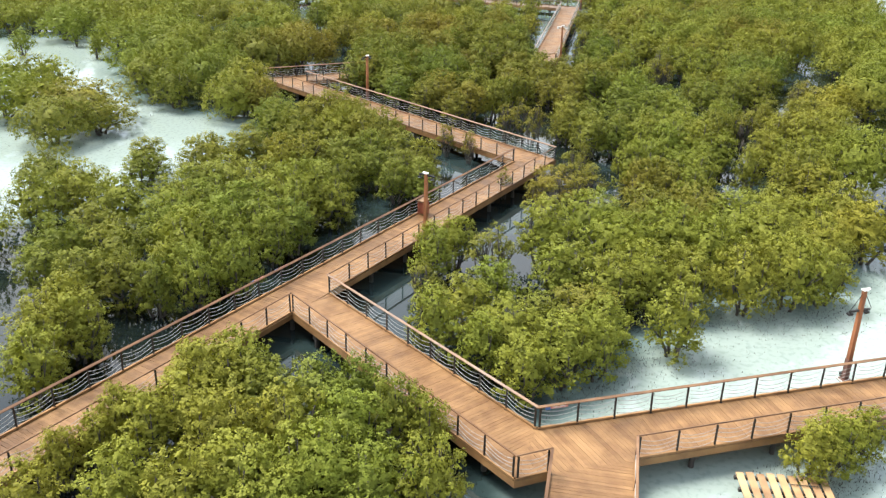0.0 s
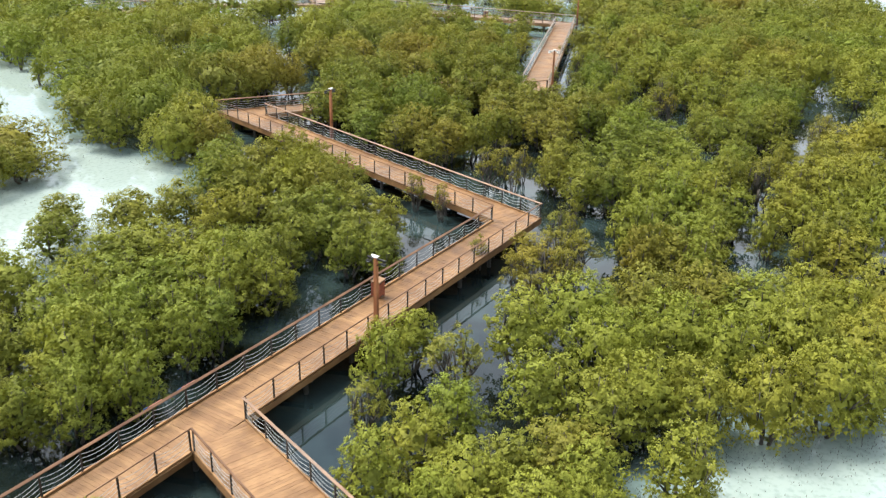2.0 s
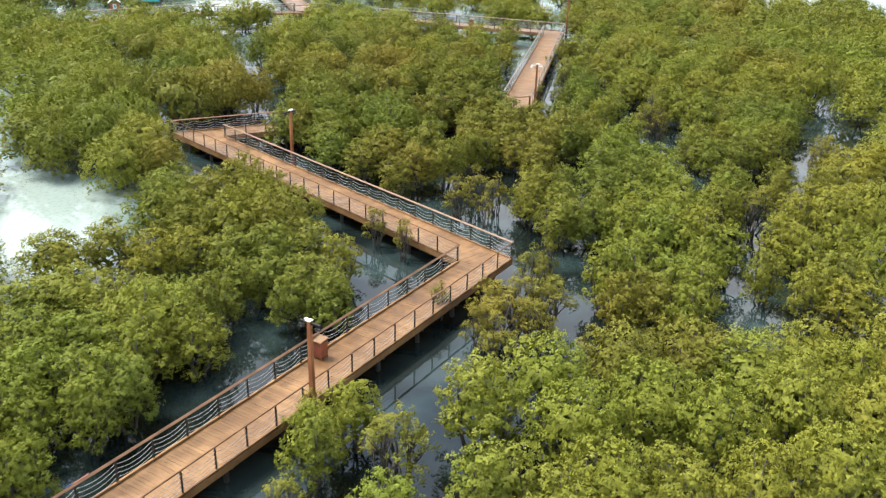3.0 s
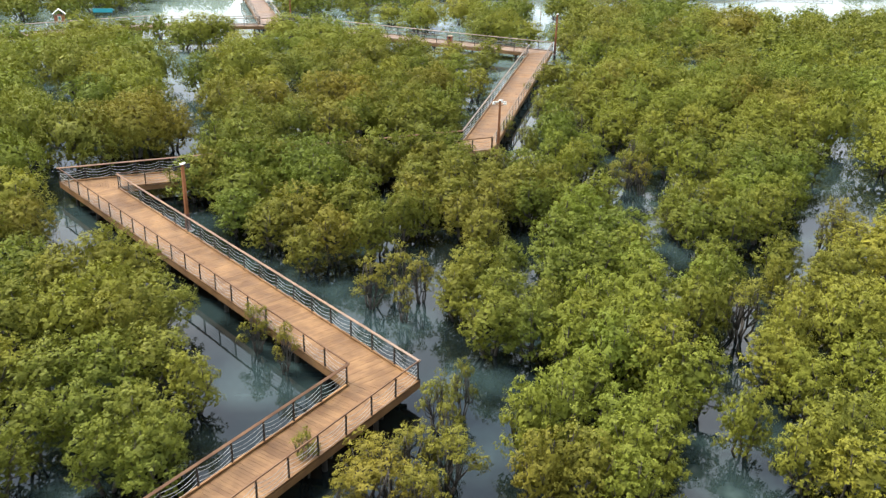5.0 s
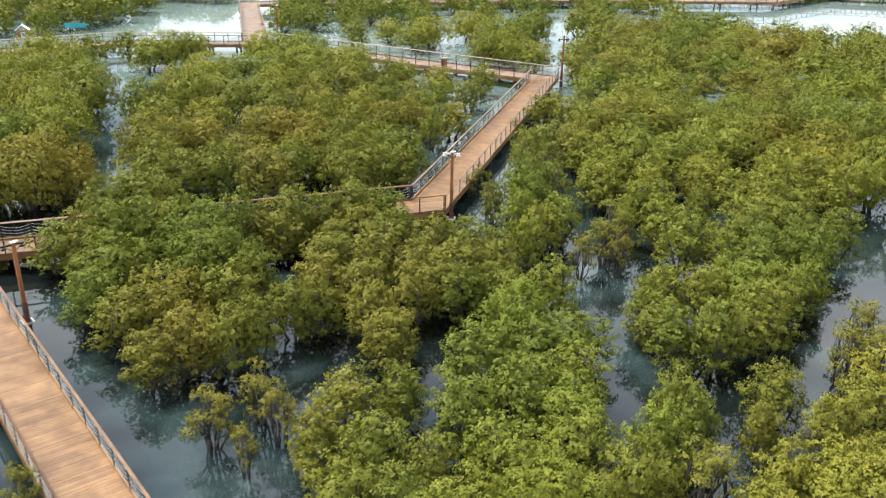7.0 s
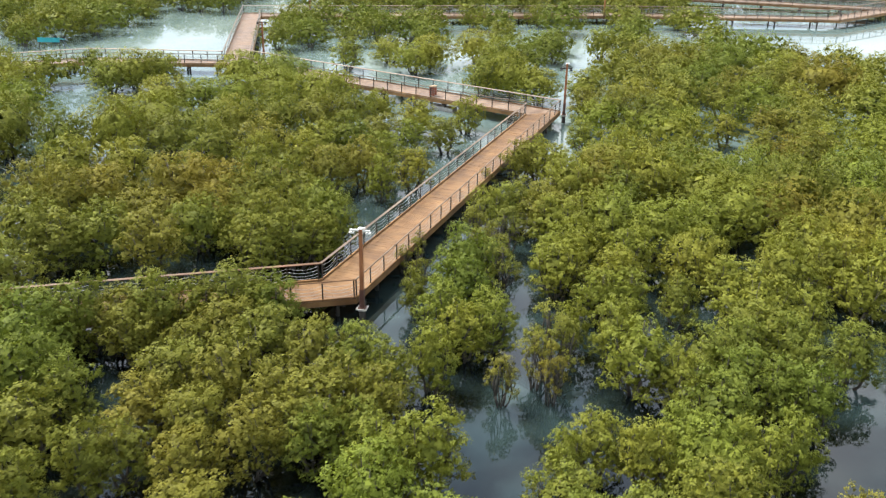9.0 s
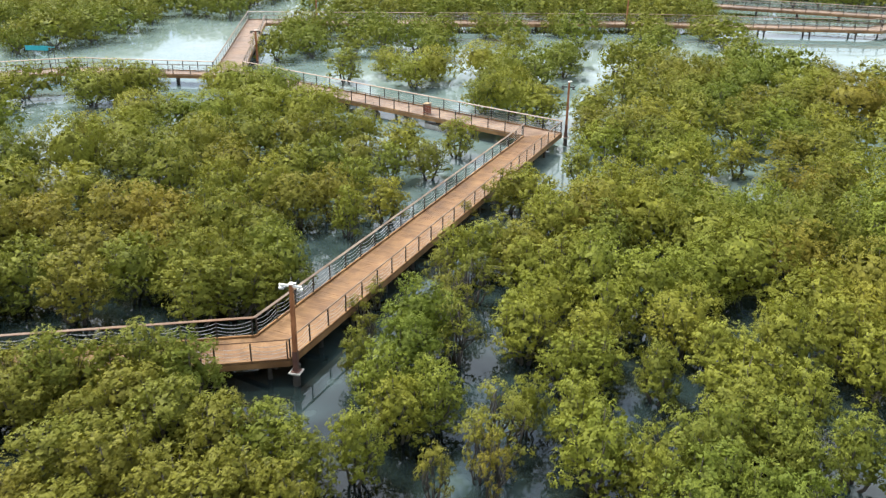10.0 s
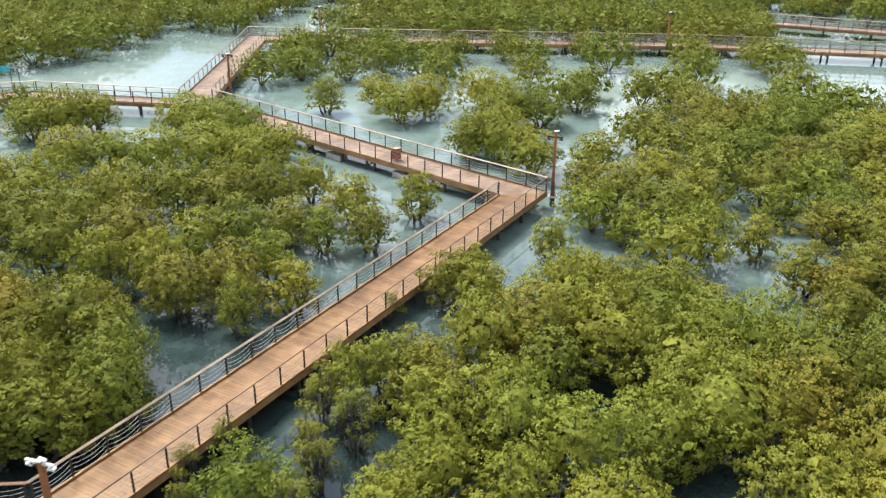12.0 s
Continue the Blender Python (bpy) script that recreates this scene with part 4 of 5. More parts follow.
# ---------------------------------------------------------------- lamp posts
def lamp_post(x, y, turn, drop, height=4.4, white=False, label="tall brown timber lamp post beside the boardwalk"):
    """A square timber mast on a pile, with a dark sleeve, a cross arm (drop below the top) and two floodlights."""
    thing = tagged(empty("lamp_post", pose(x, y, 0, 0, 0, turn)), label, "lamp post", "boardwalk lamp posts")
    top = DECK + height
    v, f = box(0, 0, 0, 1, 1, 1)
    mast = [(px * (0.21 if pz < 0 else 0.17), py * (0.21 if pz < 0 else 0.17), DECK + 0.75 if pz < 0 else top) for px, py, pz in v]
    child("mast", mesh_from("mast", mast, f, M_LAMPWOOD), thing)
    child("sleeve", mesh_from("sleeve", *merge([box(0, 0, DECK + 0.2, 0.25, 0.25, 1.1), box(0, 0, DECK - 0.37, 0.44, 0.44, 0.04)]), M_SLEEVE), thing, "dark red-brown sleeve")
    child("base_plate", mesh_from("base_plate", *merge([box(0, 0, DECK - 0.42, 0.6, 0.6, 0.05), box(0, 0, DECK - 0.5, 0.4, 0.4, 0.12)]), M_CONCRETE), thing, "pale base plate")
    child("stilt", mesh_from("stilt", *tube([(0, 0, -0.6), (0, 0, DECK - 0.55)], [0.2, 0.18], 10), M_PILE, True), thing, "dark wet stilt")
    z = top - drop
    child("cross_arm", mesh_from("cross_arm", *merge([box(-0.05, 0, z, 1.15, 0.08, 0.08), box(-0.05, 0, z + 0.05, 1.15, 0.1, 0.02)]), M_WHITE if white else M_STEEL), thing, "cross arm")
    for s in (-1, 1):
        child("brace", mesh_from("brace", *tube([(0, 0, top - 0.05), (s * 0.6, 0, z + 0.05)] if drop > 0.3 else [(0, 0, top - 0.5), (s * 0.5, 0, z - 0.03)], [0.018, 0.018], 5), M_STEEL), thing, "thin brace")
        hv, hf = merge([box(0, 0, 0, 0.26, 0.18, 0.08), box(0, 0, 0.08, 0.04, 0.04, 0.1)])
        head = child("floodlight", mesh_from("floodlight", hv, hf, M_WHITE if white else M_STEEL), thing, "floodlight head", pose(s * 0.46 - 0.05, 0.05, z - 0.15, 14, 0, 0))
        child("lens", mesh_from("lens", *box(0, 0, -0.055, 0.2, 0.14, 0.03), M_GLASS), head, "grey glass lens")
    child("cap", mesh_from("cap", *merge([box(0, 0, top + 0.02, 0.25, 0.25, 0.04), box(0.12, 0, top + 0.055, 0.26, 0.13, 0.05)]), M_WHITE), thing, "white top light")
    child("bracket", mesh_from("bracket", *box(0, 0.2, DECK - 0.2, 0.3, 0.14, 0.2), M_STEEL), thing, "steel bracket")
    return thing


lamp_post(19.6, 38.0, 17, 1.05)
lamp_post(-1.1, 53.15, 148, 0.12)
lamp_post(-7.7, 88.5, 46, 0.12, 4.2)
lamp_post(13.4, 106.75, 0, 0.12, 4.4, True)
lamp_post(21.6, 150.4, 5, 0.45, 4.6)
lamp_post(-15.6, 166.6, 15, 0.12, 4.2)
lamp_post(-19.3, 195.0, 15, 0.12)
lamp_post(23.7, 207.6, 15, 0.12)


# ---------------------------------------------------------------- small things on the boardwalk
def litter_bin(x, y, turn):
    """A slatted timber bin with a sloping lid on a frame."""
    thing = tagged(empty("litter_bin", pose(x, y, DECK, 0, 0, turn)), "red-brown timber litter bin with a yellowish lid", "litter bin", "litter bins")
    for k in range(5):
        for s in (-1, 1):
            child("slat", mesh_from("slat", *box(-0.2 + 0.1 * k, s * 0.25, 0.5, 0.085, 0.025, 0.78), M_RED), thing)
            child("slat", mesh_from("slat", *box(s * 0.25, -0.2 + 0.1 * k, 0.5, 0.025, 0.085, 0.78), M_RED), thing)
    child("liner", mesh_from("liner", *box(0, 0, 0.48, 0.44, 0.44, 0.7), M_STEEL), thing, "dark liner")
    v, f = box(0, 0, 1.02, 0.62, 0.62, 0.05)
    child("lid", mesh_from("lid", [(px, py, pz + 0.12 * px) for px, py, pz in v], f, M_PALE), thing, "pale timber lid")
    for px in (-0.25, 0.25):
        for py in (-0.25, 0.25):
            child("leg", mesh_from("leg", *box(px, py, 0.5, 0.05, 0.05, 0.98), M_RED), thing)


litter_bin(-1.35, 57.55, 58)
litter_bin(8.0, 153.0, -20)


def rail_sign(x, y, turn):
    """A narrow notice under the handrail: a blue square and a rose strip with bars for its writing."""
    thing = tagged(empty("rail_sign", pose(x, y, DECK + RAIL_H - 0.13, 0, 0, turn)), "narrow blue and rose notice fixed under the handrail", "sign", "handrail notices")
    child("blue_panel", mesh_from("blue_panel", *box(-0.38, 0, 0, 0.24, 0.02, 0.17), M_BLUE), thing)
    child("rose_panel", mesh_from("rose_panel", *box(0.14, 0, 0, 0.78, 0.02, 0.13), M_PINK), thing)
    for z in (-0.025, 0.025):
        child("text_bar", mesh_from("text_bar", *box(0.12, -0.013, z, 0.6, 0.006, 0.018), M_WHITE), thing, "pale bar")


rail_sign(5.0, 32.95, 16.5)
rail_sign(-9.05, 46.25, 58.3)
rail_sign(-10.05, 44.65, 58.3)


def slatted_platform(x, y, turn):
    """A pale timber platform low over the water: spaced boards on bearers and short legs."""
    thing = tagged(empty("slatted_platform", pose(x, y, 0, 0, 0, turn)), "pale slatted timber platform low over the shallow water", "platform")
    for k in range(9):
        child("slat", mesh_from("slat", *box(-1.66 + 0.415 * k, 0.05 * math.sin(k * 2.3), 0.55, 0.3, 4.4, 0.05), M_PALE), thing)
    for py in (-1.6, -0.2, 1.2, 2.0):
        child("bearer", mesh_from("bearer", *box(0, py, 0.45, 3.8, 0.14, 0.14), M_PILE), thing, "dark bearer")
    for px in (-1.5, 0, 1.5):
        for py in (-1.6, 1.2):
            child("leg", mesh_from("leg", *box(px, py, 0.1, 0.16, 0.16, 0.6), M_PILE), thing)
    # A thin dark bent bar lying on the slats.
    child("handle", mesh_from("handle", *merge([tube([(0.2, 0.8, 0.58), (0.2, 1.5, 0.64)], [0.02, 0.02], 6), tube([(0.2, 1.5, 0.64), (1.3, 1.45, 0.64)], [0.02, 0.02], 6)]), M_STEEL), thing, "dark bent bar")


slatted_platform(13.95, 28.55, -4)


def concrete_block(x, y, turn, length):
    """A pale concrete block lying in the water under the walkway, with a broken upper edge."""
    rng = random.Random(round(x * 10))
    top = [(-0.5 + 0.1 * k, 0.42 + rng.uniform(-0.05, 0.06)) for k in range(11)]
    v, f = [], []
    for k, (u, z) in enumerate(top):
        v += [(u * length, -0.45, -0.3), (u * length, 0.45, -0.3), (u * length, 0.42, z), (u * length, -0.42, z + 0.03)]
        if k:
            i = 4 * k
            f += [(i - 4 + j, i + j, i + (j + 1) % 4, i - 4 + (j + 1) % 4) for j in range(4)]
    f += [(0, 1, 2, 3), (43, 42, 41, 40)]
    thing = tagged(empty("concrete_block", pose(x, y, 0, 0, 0, turn)), "pale concrete block lying in the water under the boardwalk", "block", "blocks under the boardwalk")
    child("slab", mesh_from("slab", v, f, M_CONCRETE), thing)


concrete_block(9.3, 152.2, -21, 2.6)
concrete_block(1.6, 155.1, -21, 1.8)


def notice_house(x, y, turn):
    """A notice board under a small gabled roof."""
    thing = tagged(empty("notice_board", pose(x, y, DECK, 0, 0, turn)), "timber notice board under a small pale gabled roof", "notice board")
    for s in (-1, 1):
        child("post", mesh_from("post", *box(s * 0.62, 0, 1.0, 0.12, 0.12, 2.0), M_LAMPWOOD), thing)
        v, f = box(0, 0, 0, 1.15, 0.9, 0.05)
        child("roof_slope", mesh_from("roof_slope", v, f, M_WHITE), thing, "pale roof board", pose(s * 0.42, 0, 2.28, 0, s * 38, 0))
    child("panel", mesh_from("panel", *tube([(0, -0.03, 1.35), (0, 0.03, 1.35)], [0.58, 0.58], 20), M_RED), thing, "round red-brown panel")
    child("notice", mesh_from("notice", *box(0, -0.05, 1.35, 0.5, 0.02, 0.7), M_WHITE), thing, "white notice")
    child("text_bar", mesh_from("text_bar", *box(0, -0.063, 1.4, 0.26, 0.006, 0.4), M_TEAL), thing, "teal bar")


notice_house(-44.8, 155.6, 20)


def teal_shelter(x, y, turn):
    """A teal sheet roof on four thin posts, past the railing."""
    thing = tagged(empty("canopy", pose(x, y, 0, 0, 0, turn)), "small teal sheet canopy on thin posts in the water", "canopy")
    v, f = box(0, 0, 2.5, 2.7, 1.6, 0.08)
    child("roof", mesh_from("roof", [(px, py, pz - 0.28 * py) for px, py, pz in v][::1], f, M_TEAL), thing, "teal sheet")
    child("valance", mesh_from("valance", *box(0, -0.82, 2.5, 2.7, 0.03, 0.55), M_TEAL), thing, "teal hanging edge")
    for px in (-1.25, 1.25):
        for py in (-0.7, 0.7):
            child("post", mesh_from("post", *box(px, py, 0.9, 0.07, 0.07, 3.0 - 0.2 * py), M_STEEL), thing)


teal_shelter(-42.0, 164.0, 10)


# ---------------------------------------------------------------- breathing roots
def breathing_roots():
    """Pencil roots standing out of the pale shallows round the trees."""
    rng = random.Random(21)
    parts = []
    spots = [(x, y, r) for g in GROVES.values() for x, y, r in g if min(to_polygon(LAGOONS[k], x, y) for k in ("east", "north_west")) < 4 + r]
    for x, y, r in spots:
        for _ in range(420 if x > 0 else 120):
            a, d = rng.uniform(0, 6.283), r * (0.6 + abs(rng.gauss(0, 1.0)))
            px, py = x + d * math.cos(a), y + d * math.sin(a)
            if min(to_polygon(p, px, py) for p in LEGS.values() if abs(p[0][0] - px) < 60) < 0.2:
                continue
            h, w = rng.uniform(0.03, 0.12), rng.uniform(0.012, 0.032)
            parts.append(([(px - w, py - w * 0.6, -0.05), (px + w, py - w * 0.6, -0.05), (px, py + w, -0.05), (px + rng.uniform(-0.03, 0.03), py, h)], [(0, 1, 3), (1, 2, 3), (2, 0, 3)]))
    tagged(new("breathing_roots", mesh_from("breathing_roots", *merge(parts), M_PILE)), "dark pencil roots standing in pale shallows", "roots", kind="stuff")


breathing_roots()

# ---------------------------------------------------------------- mangroves
def unit(v):
    return v / (np.linalg.norm(v, axis=1, keepdims=True) + 1e-9)


def blades(name, corners, normals, mat):
    """Triangular leaf blades, wound and shaded to face the way their clump faces."""
    flat = np.cross(corners[:, 1] - corners[:, 0], corners[:, 2] - corners[:, 0])
    turned = (flat * normals).sum(axis=1) < 0
    corners[turned] = corners[turned][:, ::-1]
    n = len(corners)
    me = bpy.data.meshes.new(name)
    me.vertices.add(3 * n)
    me.vertices.foreach_set("co", corners.ravel())
    me.loops.add(3 * n)
    me.loops.foreach_set("vertex_index", np.arange(3 * n))
    me.polygons.add(n)
    me.polygons.foreach_set("loop_start", np.arange(0, 3 * n, 3))
    me.update(calc_edges=True)
    me.normals_split_custom_set_from_vertices(np.repeat(normals, 3, axis=0).tolist())
    me.materials.append(mat)
    return me


def inner_leaves(rng, tops, out, count, deep):
    """Broad leaf sprays a little under the outer tufts, that close the crown to the light."""
    pick = rng.integers(len(tops), size=count)
    d = unit(out[pick] + rng.normal(size=(count, 3)) * 0.25)
    m = tops[pick] - out[pick] * deep * rng.uniform(0.6, 1.6, (count, 1)) + rng.normal(size=(count, 3)) * 0.08
    w = 0.46 * deep * rng.uniform(0.8, 1.2, (count, 1))
    e = unit(np.cross(d, rng.normal(size=d.shape)))
    f = np.cross(d, e) + d * rng.normal(size=(count, 1)) * 0.35
    return np.stack([m + e * w, m - e * w * 0.8 + f * w * 0.9, m - e * w * 0.5 - f * w], axis=1), d


def core_leaves(rng, radius, top, low, count):
    """Leaf sprays round the heart of a dense crown."""
    d = rng.normal(size=(count, 3))
    d[:, 2] = np.where(d[:, 2] < -0.5, -d[:, 2], d[:, 2])
    d = unit(d)
    h = top - low
    m = np.array([0, 0, low + 0.38 * h]) + d * np.array([0.6 * radius, 0.6 * radius, 0.4 * h]) * rng.uniform(0.8, 1.05, (count, 1))
    e = unit(np.cross(d, rng.normal(size=d.shape)))
    f = np.cross(d, e) + d * rng.normal(size=(count, 1)) * 0.4
    w = 0.105 * radius * rng.uniform(0.7, 1.2, (count, 1))
    return np.stack([m + e * w, m - e * w * 0.8 + f * w * 0.9, m - e * w * 0.5 - f * w], axis=1), d


def leaf_blades(rng, centres, outward, spread, per, size):
    """Small leaf blades in upward sprigs round the centres, and the way each one faces."""
    n = len(centres) * per
    c, o = np.repeat(centres, per, axis=0), np.repeat(outward, per, axis=0)
    sp = np.repeat(spread, per)[:, None]
    d = unit(rng.normal(size=(n, 3)) * 0.6 + o * 0.55 + np.array([0, 0, 0.45]))
    sprig = unit(o * 0.7 + np.array([0, 0, 0.7]))
    along = rng.uniform(0.0, 1.0, (n, 1))
    base = c + sprig * sp * 1.5 * along + d * sp * (1.1 - 0.7 * along) * rng.uniform(0.2, 1.0, (n, 1))
    length = size * rng.uniform(0.7, 1.3, (n, 1)) * (1.1 - 0.3 * along)
    face = unit(o * 0.7 + d * 0.4 + np.array([0, 0, 0.4]) + rng.normal(size=(n, 3)) * 0.45)
    axis = rng.normal(size=(n, 3)) + d * 0.6
    axis = unit(axis - face * (axis * face).sum(axis=1, keepdims=True))
    side = unit(np.cross(axis, face))
    mid = base + axis * length * 0.35
    w = length * 0.33
    return np.stack([mid + side * w, base + axis * length, mid - side * w], axis=1), unit(o * 0.8 + d * 0.35 + face * 0.25)


def crown_clusters(rng, radius, top, low, count, lobed=36, open_=0.0):
    """Tuft places over a crown: rounded clumps set over a mound, or, for an open one, at loose heights over bare stems."""
    n = lobed
    a = 2.399963 * np.arange(n) + rng.uniform(-0.4, 0.4, n)
    reach = 1 + 0.16 * np.sin(2 * a + rng.uniform(0, 6)) * rng.uniform(0.2, 1) + 0.1 * np.sin(3 * a + rng.uniform(0, 6))
    k = (np.arange(n) + rng.uniform(0, 1, n)) / n
    if open_ < 0.5:
        lr = radius * rng.uniform(0.24, 0.38, n)
        mid = np.array([0, 0, low + 0.38 * (top - low)])
        up = 1 - 1.6 * k
        q = np.where(up > 0.1, np.sqrt(1 - up ** 2), 0.99)
        bulge = rng.uniform(0.82, 1.12, n)
        rise = np.where(up > 0, 0.62, 0.5) * (top - low)
        c = mid + np.stack([np.cos(a) * q * reach * bulge * (radius - lr * 0.75), np.sin(a) * q * reach * bulge * (radius - lr * 0.75), up * bulge * (rise - lr * 0.6)], axis=1)
        core = np.array([radius * 0.82, radius * 0.82, (top - low) * 0.52])
    else:
        lr = radius * rng.uniform(0.2, 0.32, n)
        q = np.sqrt(k)
        h = low + (top - low) * (1 - 0.8 * q ** 2.6) * rng.uniform(0.6, 1.0, n)
        c = np.stack([np.cos(a) * q * reach * (radius - lr * 0.6), np.sin(a) * q * reach * (radius - lr * 0.6), h - lr * 0.7], axis=1)
        mid, core = np.zeros(3), np.full(3, 0.01)
    m = count * 10
    pick = rng.choice(n, m, p=lr ** 2 / (lr ** 2).sum())
    d = rng.normal(size=(m, 3))
    d[:, 2] = np.abs(d[:, 2]) * 1.2 - 0.42
    d = unit(d)
    p = c[pick] + d * (lr[pick] * rng.uniform(0.86, 1.06, m))[:, None] * np.array([1, 1, 0.9])
    gap = np.linalg.norm(p[:, None] - c[None], axis=2)
    keep = (gap > 0.8 * lr[None]).all(axis=1) & (rng.uniform(size=m) > open_ * (1 - d[:, 2]) * 0.5)
    keep &= (((p - mid) / core) ** 2).sum(axis=1) > 0.62
    ok = np.nonzero(keep)[0][:count]
    return p[ok], d[ok], list(zip(c, lr))


def trunk_mesh(rng, lobes, low, stems=4):
    """Several leaning stems from one foot, each forking to the domes of the crown, and a few prop roots."""
    parts = []
    for s in range(stems):
        a = 2 * math.pi * s / stems + rng.uniform(-0.5, 0.5)
        lean = rng.uniform(0.35, 0.9)
        foot = Vector((0.22 * math.cos(a), 0.22 * math.sin(a), -0.3))
        fork = Vector((lean * math.cos(a), lean * math.sin(a), low * rng.uniform(0.75, 1.0)))
        mid = (foot + fork) / 2 + Vector((rng.normal() * 0.08, rng.normal() * 0.08, 0))
        w = (4 / stems) ** 0.5
        parts.append(tube([foot, mid, fork], [0.11 * w, 0.085 * w, 0.065 * w], 5))
        near = sorted(lobes, key=lambda l: abs(math.atan2(math.sin(math.atan2(l[0][1], l[0][0]) - a), math.cos(math.atan2(l[0][1], l[0][0]) - a))))[:3 if stems > 4 else 4]
        for c, lr in near:
            end = Vector(c)
            m = fork.lerp(end, 0.5) + Vector((rng.normal() * 0.12, rng.normal() * 0.12, -0.1))
            parts.append(tube([fork, m, end], [0.055, 0.038, 0.018], 4))
            for _ in range(1):
                tip = end + Vector((rng.normal(), rng.normal(), abs(rng.normal()) * 0.5)).normalized() * lr * 0.8
                parts.append(tube([m, m.lerp(tip, 0.6), tip], [0.026, 0.018, 0.008], 3))
    return mesh_from("trunk", *merge(parts), M_BARK, True)


Crown = collections.namedtuple("Crown", "radius trunk leaves leaf_label")


def make_tree(seed, radius, clusters, per, size, mat=None, open_=0.0, leaf_label="dense small olive-green leaves"):
    """The stems and leaves of a mangrove of that crown radius, 4.6 m high, to be used at other sizes."""
    rng = np.random.default_rng(seed)
    tops, out, lobes = crown_clusters(rng, radius, 4.6, 0.15 + 1.0 * open_, clusters, int((38 if open_ < 0.5 else 22) * min(1.5, radius / 2.1)), open_)
    outer, facing = leaf_blades(rng, tops, out, rng.uniform(0.09, 0.15, len(tops)) * min(1.4, (size + 0.06) / 0.18), per, size)
    inner, away = inner_leaves(rng, tops, out, int(len(tops) * (1.5 if open_ < 0.5 else 0.25)), 0.22)
    heart, out_of = core_leaves(rng, radius, 4.6, 0.15, 380 if open_ < 0.5 else 0)
    leaves = blades("crown", np.concatenate([outer, inner, heart]), np.concatenate([facing, away, out_of]), mat or M_LEAF)
    return Crown(radius, trunk_mesh(rng, lobes, 1.3, 8 if open_ > 0.5 else 4), leaves, leaf_label)


TREE_LABELS = ("dense rounded olive-green mangrove tree standing in water", "low bushy yellow-green mangrove with small leaves", "open brownish-olive mangrove with bare grey stems", "dense dark green mangrove tree beside the boardwalk", "dense brownish-olive mangrove with rounded crown")
SIZES = ((1.5, 360), (2.1, 560), (3.1, 960))
dense_kinds = [make_tree(100 + i, *SIZES[i % 3], 12, 0.128, M_LEAF if i < 6 else M_LEAF_DARK) for i in range(12)]
fresh_kinds = [make_tree(140 + i, *SIZES[i % 3], 12, 0.128, M_LEAF_FRESH, 0.1, "bright small yellow-green leaves") for i in range(9)]
olive_kinds = [make_tree(260 + i, *SIZES[i % 3], 12, 0.128, M_LEAF_OLIVE, 0.15, "dense small brownish-olive leaves") for i in range(6)]
mid_kinds = [make_tree(230 + i, SIZES[i % 3][0], int(SIZES[i % 3][1] * 0.8), 11, 0.145, (M_LEAF, M_LEAF_DARK, M_LEAF_OLIVE, M_LEAF_FRESH)[i // 3]) for i in range(12)]
open_kinds = [make_tree(170 + i, SIZES[i % 3][0], int(SIZES[i % 3][1] * 0.7), 13, 0.125, M_LEAF_OLIVE, 0.9, "thin small brownish-olive leaves") for i in range(6)]
trng = random.Random(5)


def height_at(x, y, r, high):
    """Trees before the boardwalk stay low beside it, as if cut back; the rest grow to their height."""
    for k in range(1, 15):
        d = 0.6 * k
        for key, p in LEGS.items():
            if inside(p, x - 0.22 * d, y + 0.975 * d):
                return min(high, (3.9 if key == "third" else 1.7 if key == "fourth" else 2.2) + 0.5 * d)
    return high


def plant(kinds, x, y, r, label, high=None, thing=None):
    """A mangrove of crown radius r at (x, y), or one more crown of a mangrove that stands there already."""
    gaps = sorted({abs(k.radius - r) for k in kinds})
    kind = trng.choice([k for k in kinds if abs(k.radius - r) <= gaps[0] + 1e-6])
    s = 1.07 * r / kind.radius
    sz = (high or height_at(x, y, r, (2.6 + 0.75 * min(r, 3.2) if y < 132 else 2.5 + 0.5 * min(r, 3.2)) * (0.86 if x < -12 and 54 < y < 86 else 1.0) * trng.uniform(0.94, 1.08) * (1 + 0.22 * noise.noise(Vector((x * 0.16, y * 0.16, 7.7)))))) / 4.6
    if thing is None:
        thing = tagged(empty("mangrove_tree", pose(x, y, 0)), label, "tree", "mangrove trees")
    bx, by = thing.location[:2]
    m = pose(x - bx, y - by, 0, 0, 0, trng.uniform(0, 360)) @ Matrix.Diagonal((s, s * trng.uniform(0.88, 1.12), sz, 1))
    child("trunk", kind.trunk, thing, "pale grey branching stems", m)
    child("crown", kind.leaves, thing, kind.leaf_label, m)
    return thing


def off_the_boards(x, y, r):
    """A tree's place moved clear of the boardwalk: further on the far side, where open water lies along it."""
    for _ in range(9):
        key, d = min(((k, to_polygon(p, x, y)) for k, p in LEGS.items()), key=lambda kd: kd[1])
        west = key == "main" and y > 62 + 1.614 * (x - 2)
        need = (0.4 if key == "third" and y < 100 else 1.0 if west else 0.75) * r + (1.1 if west else 0.25)
        if d >= need:
            break
        p = LEGS[key]
        if key == "third" and d < 0.3:
            x, y = x + 0.406 * 0.8, y - 0.914 * 0.8
            continue
        gx, gy = to_polygon(p, x + 0.05, y) - to_polygon(p, x - 0.05, y), to_polygon(p, x, y + 0.05) - to_polygon(p, x, y - 0.05)
        k = math.hypot(gx, gy) or 1.0
        x, y = x + gx / k * (need - d) * 0.7, y + gy / k * (need - d) * 0.7
    return x, y


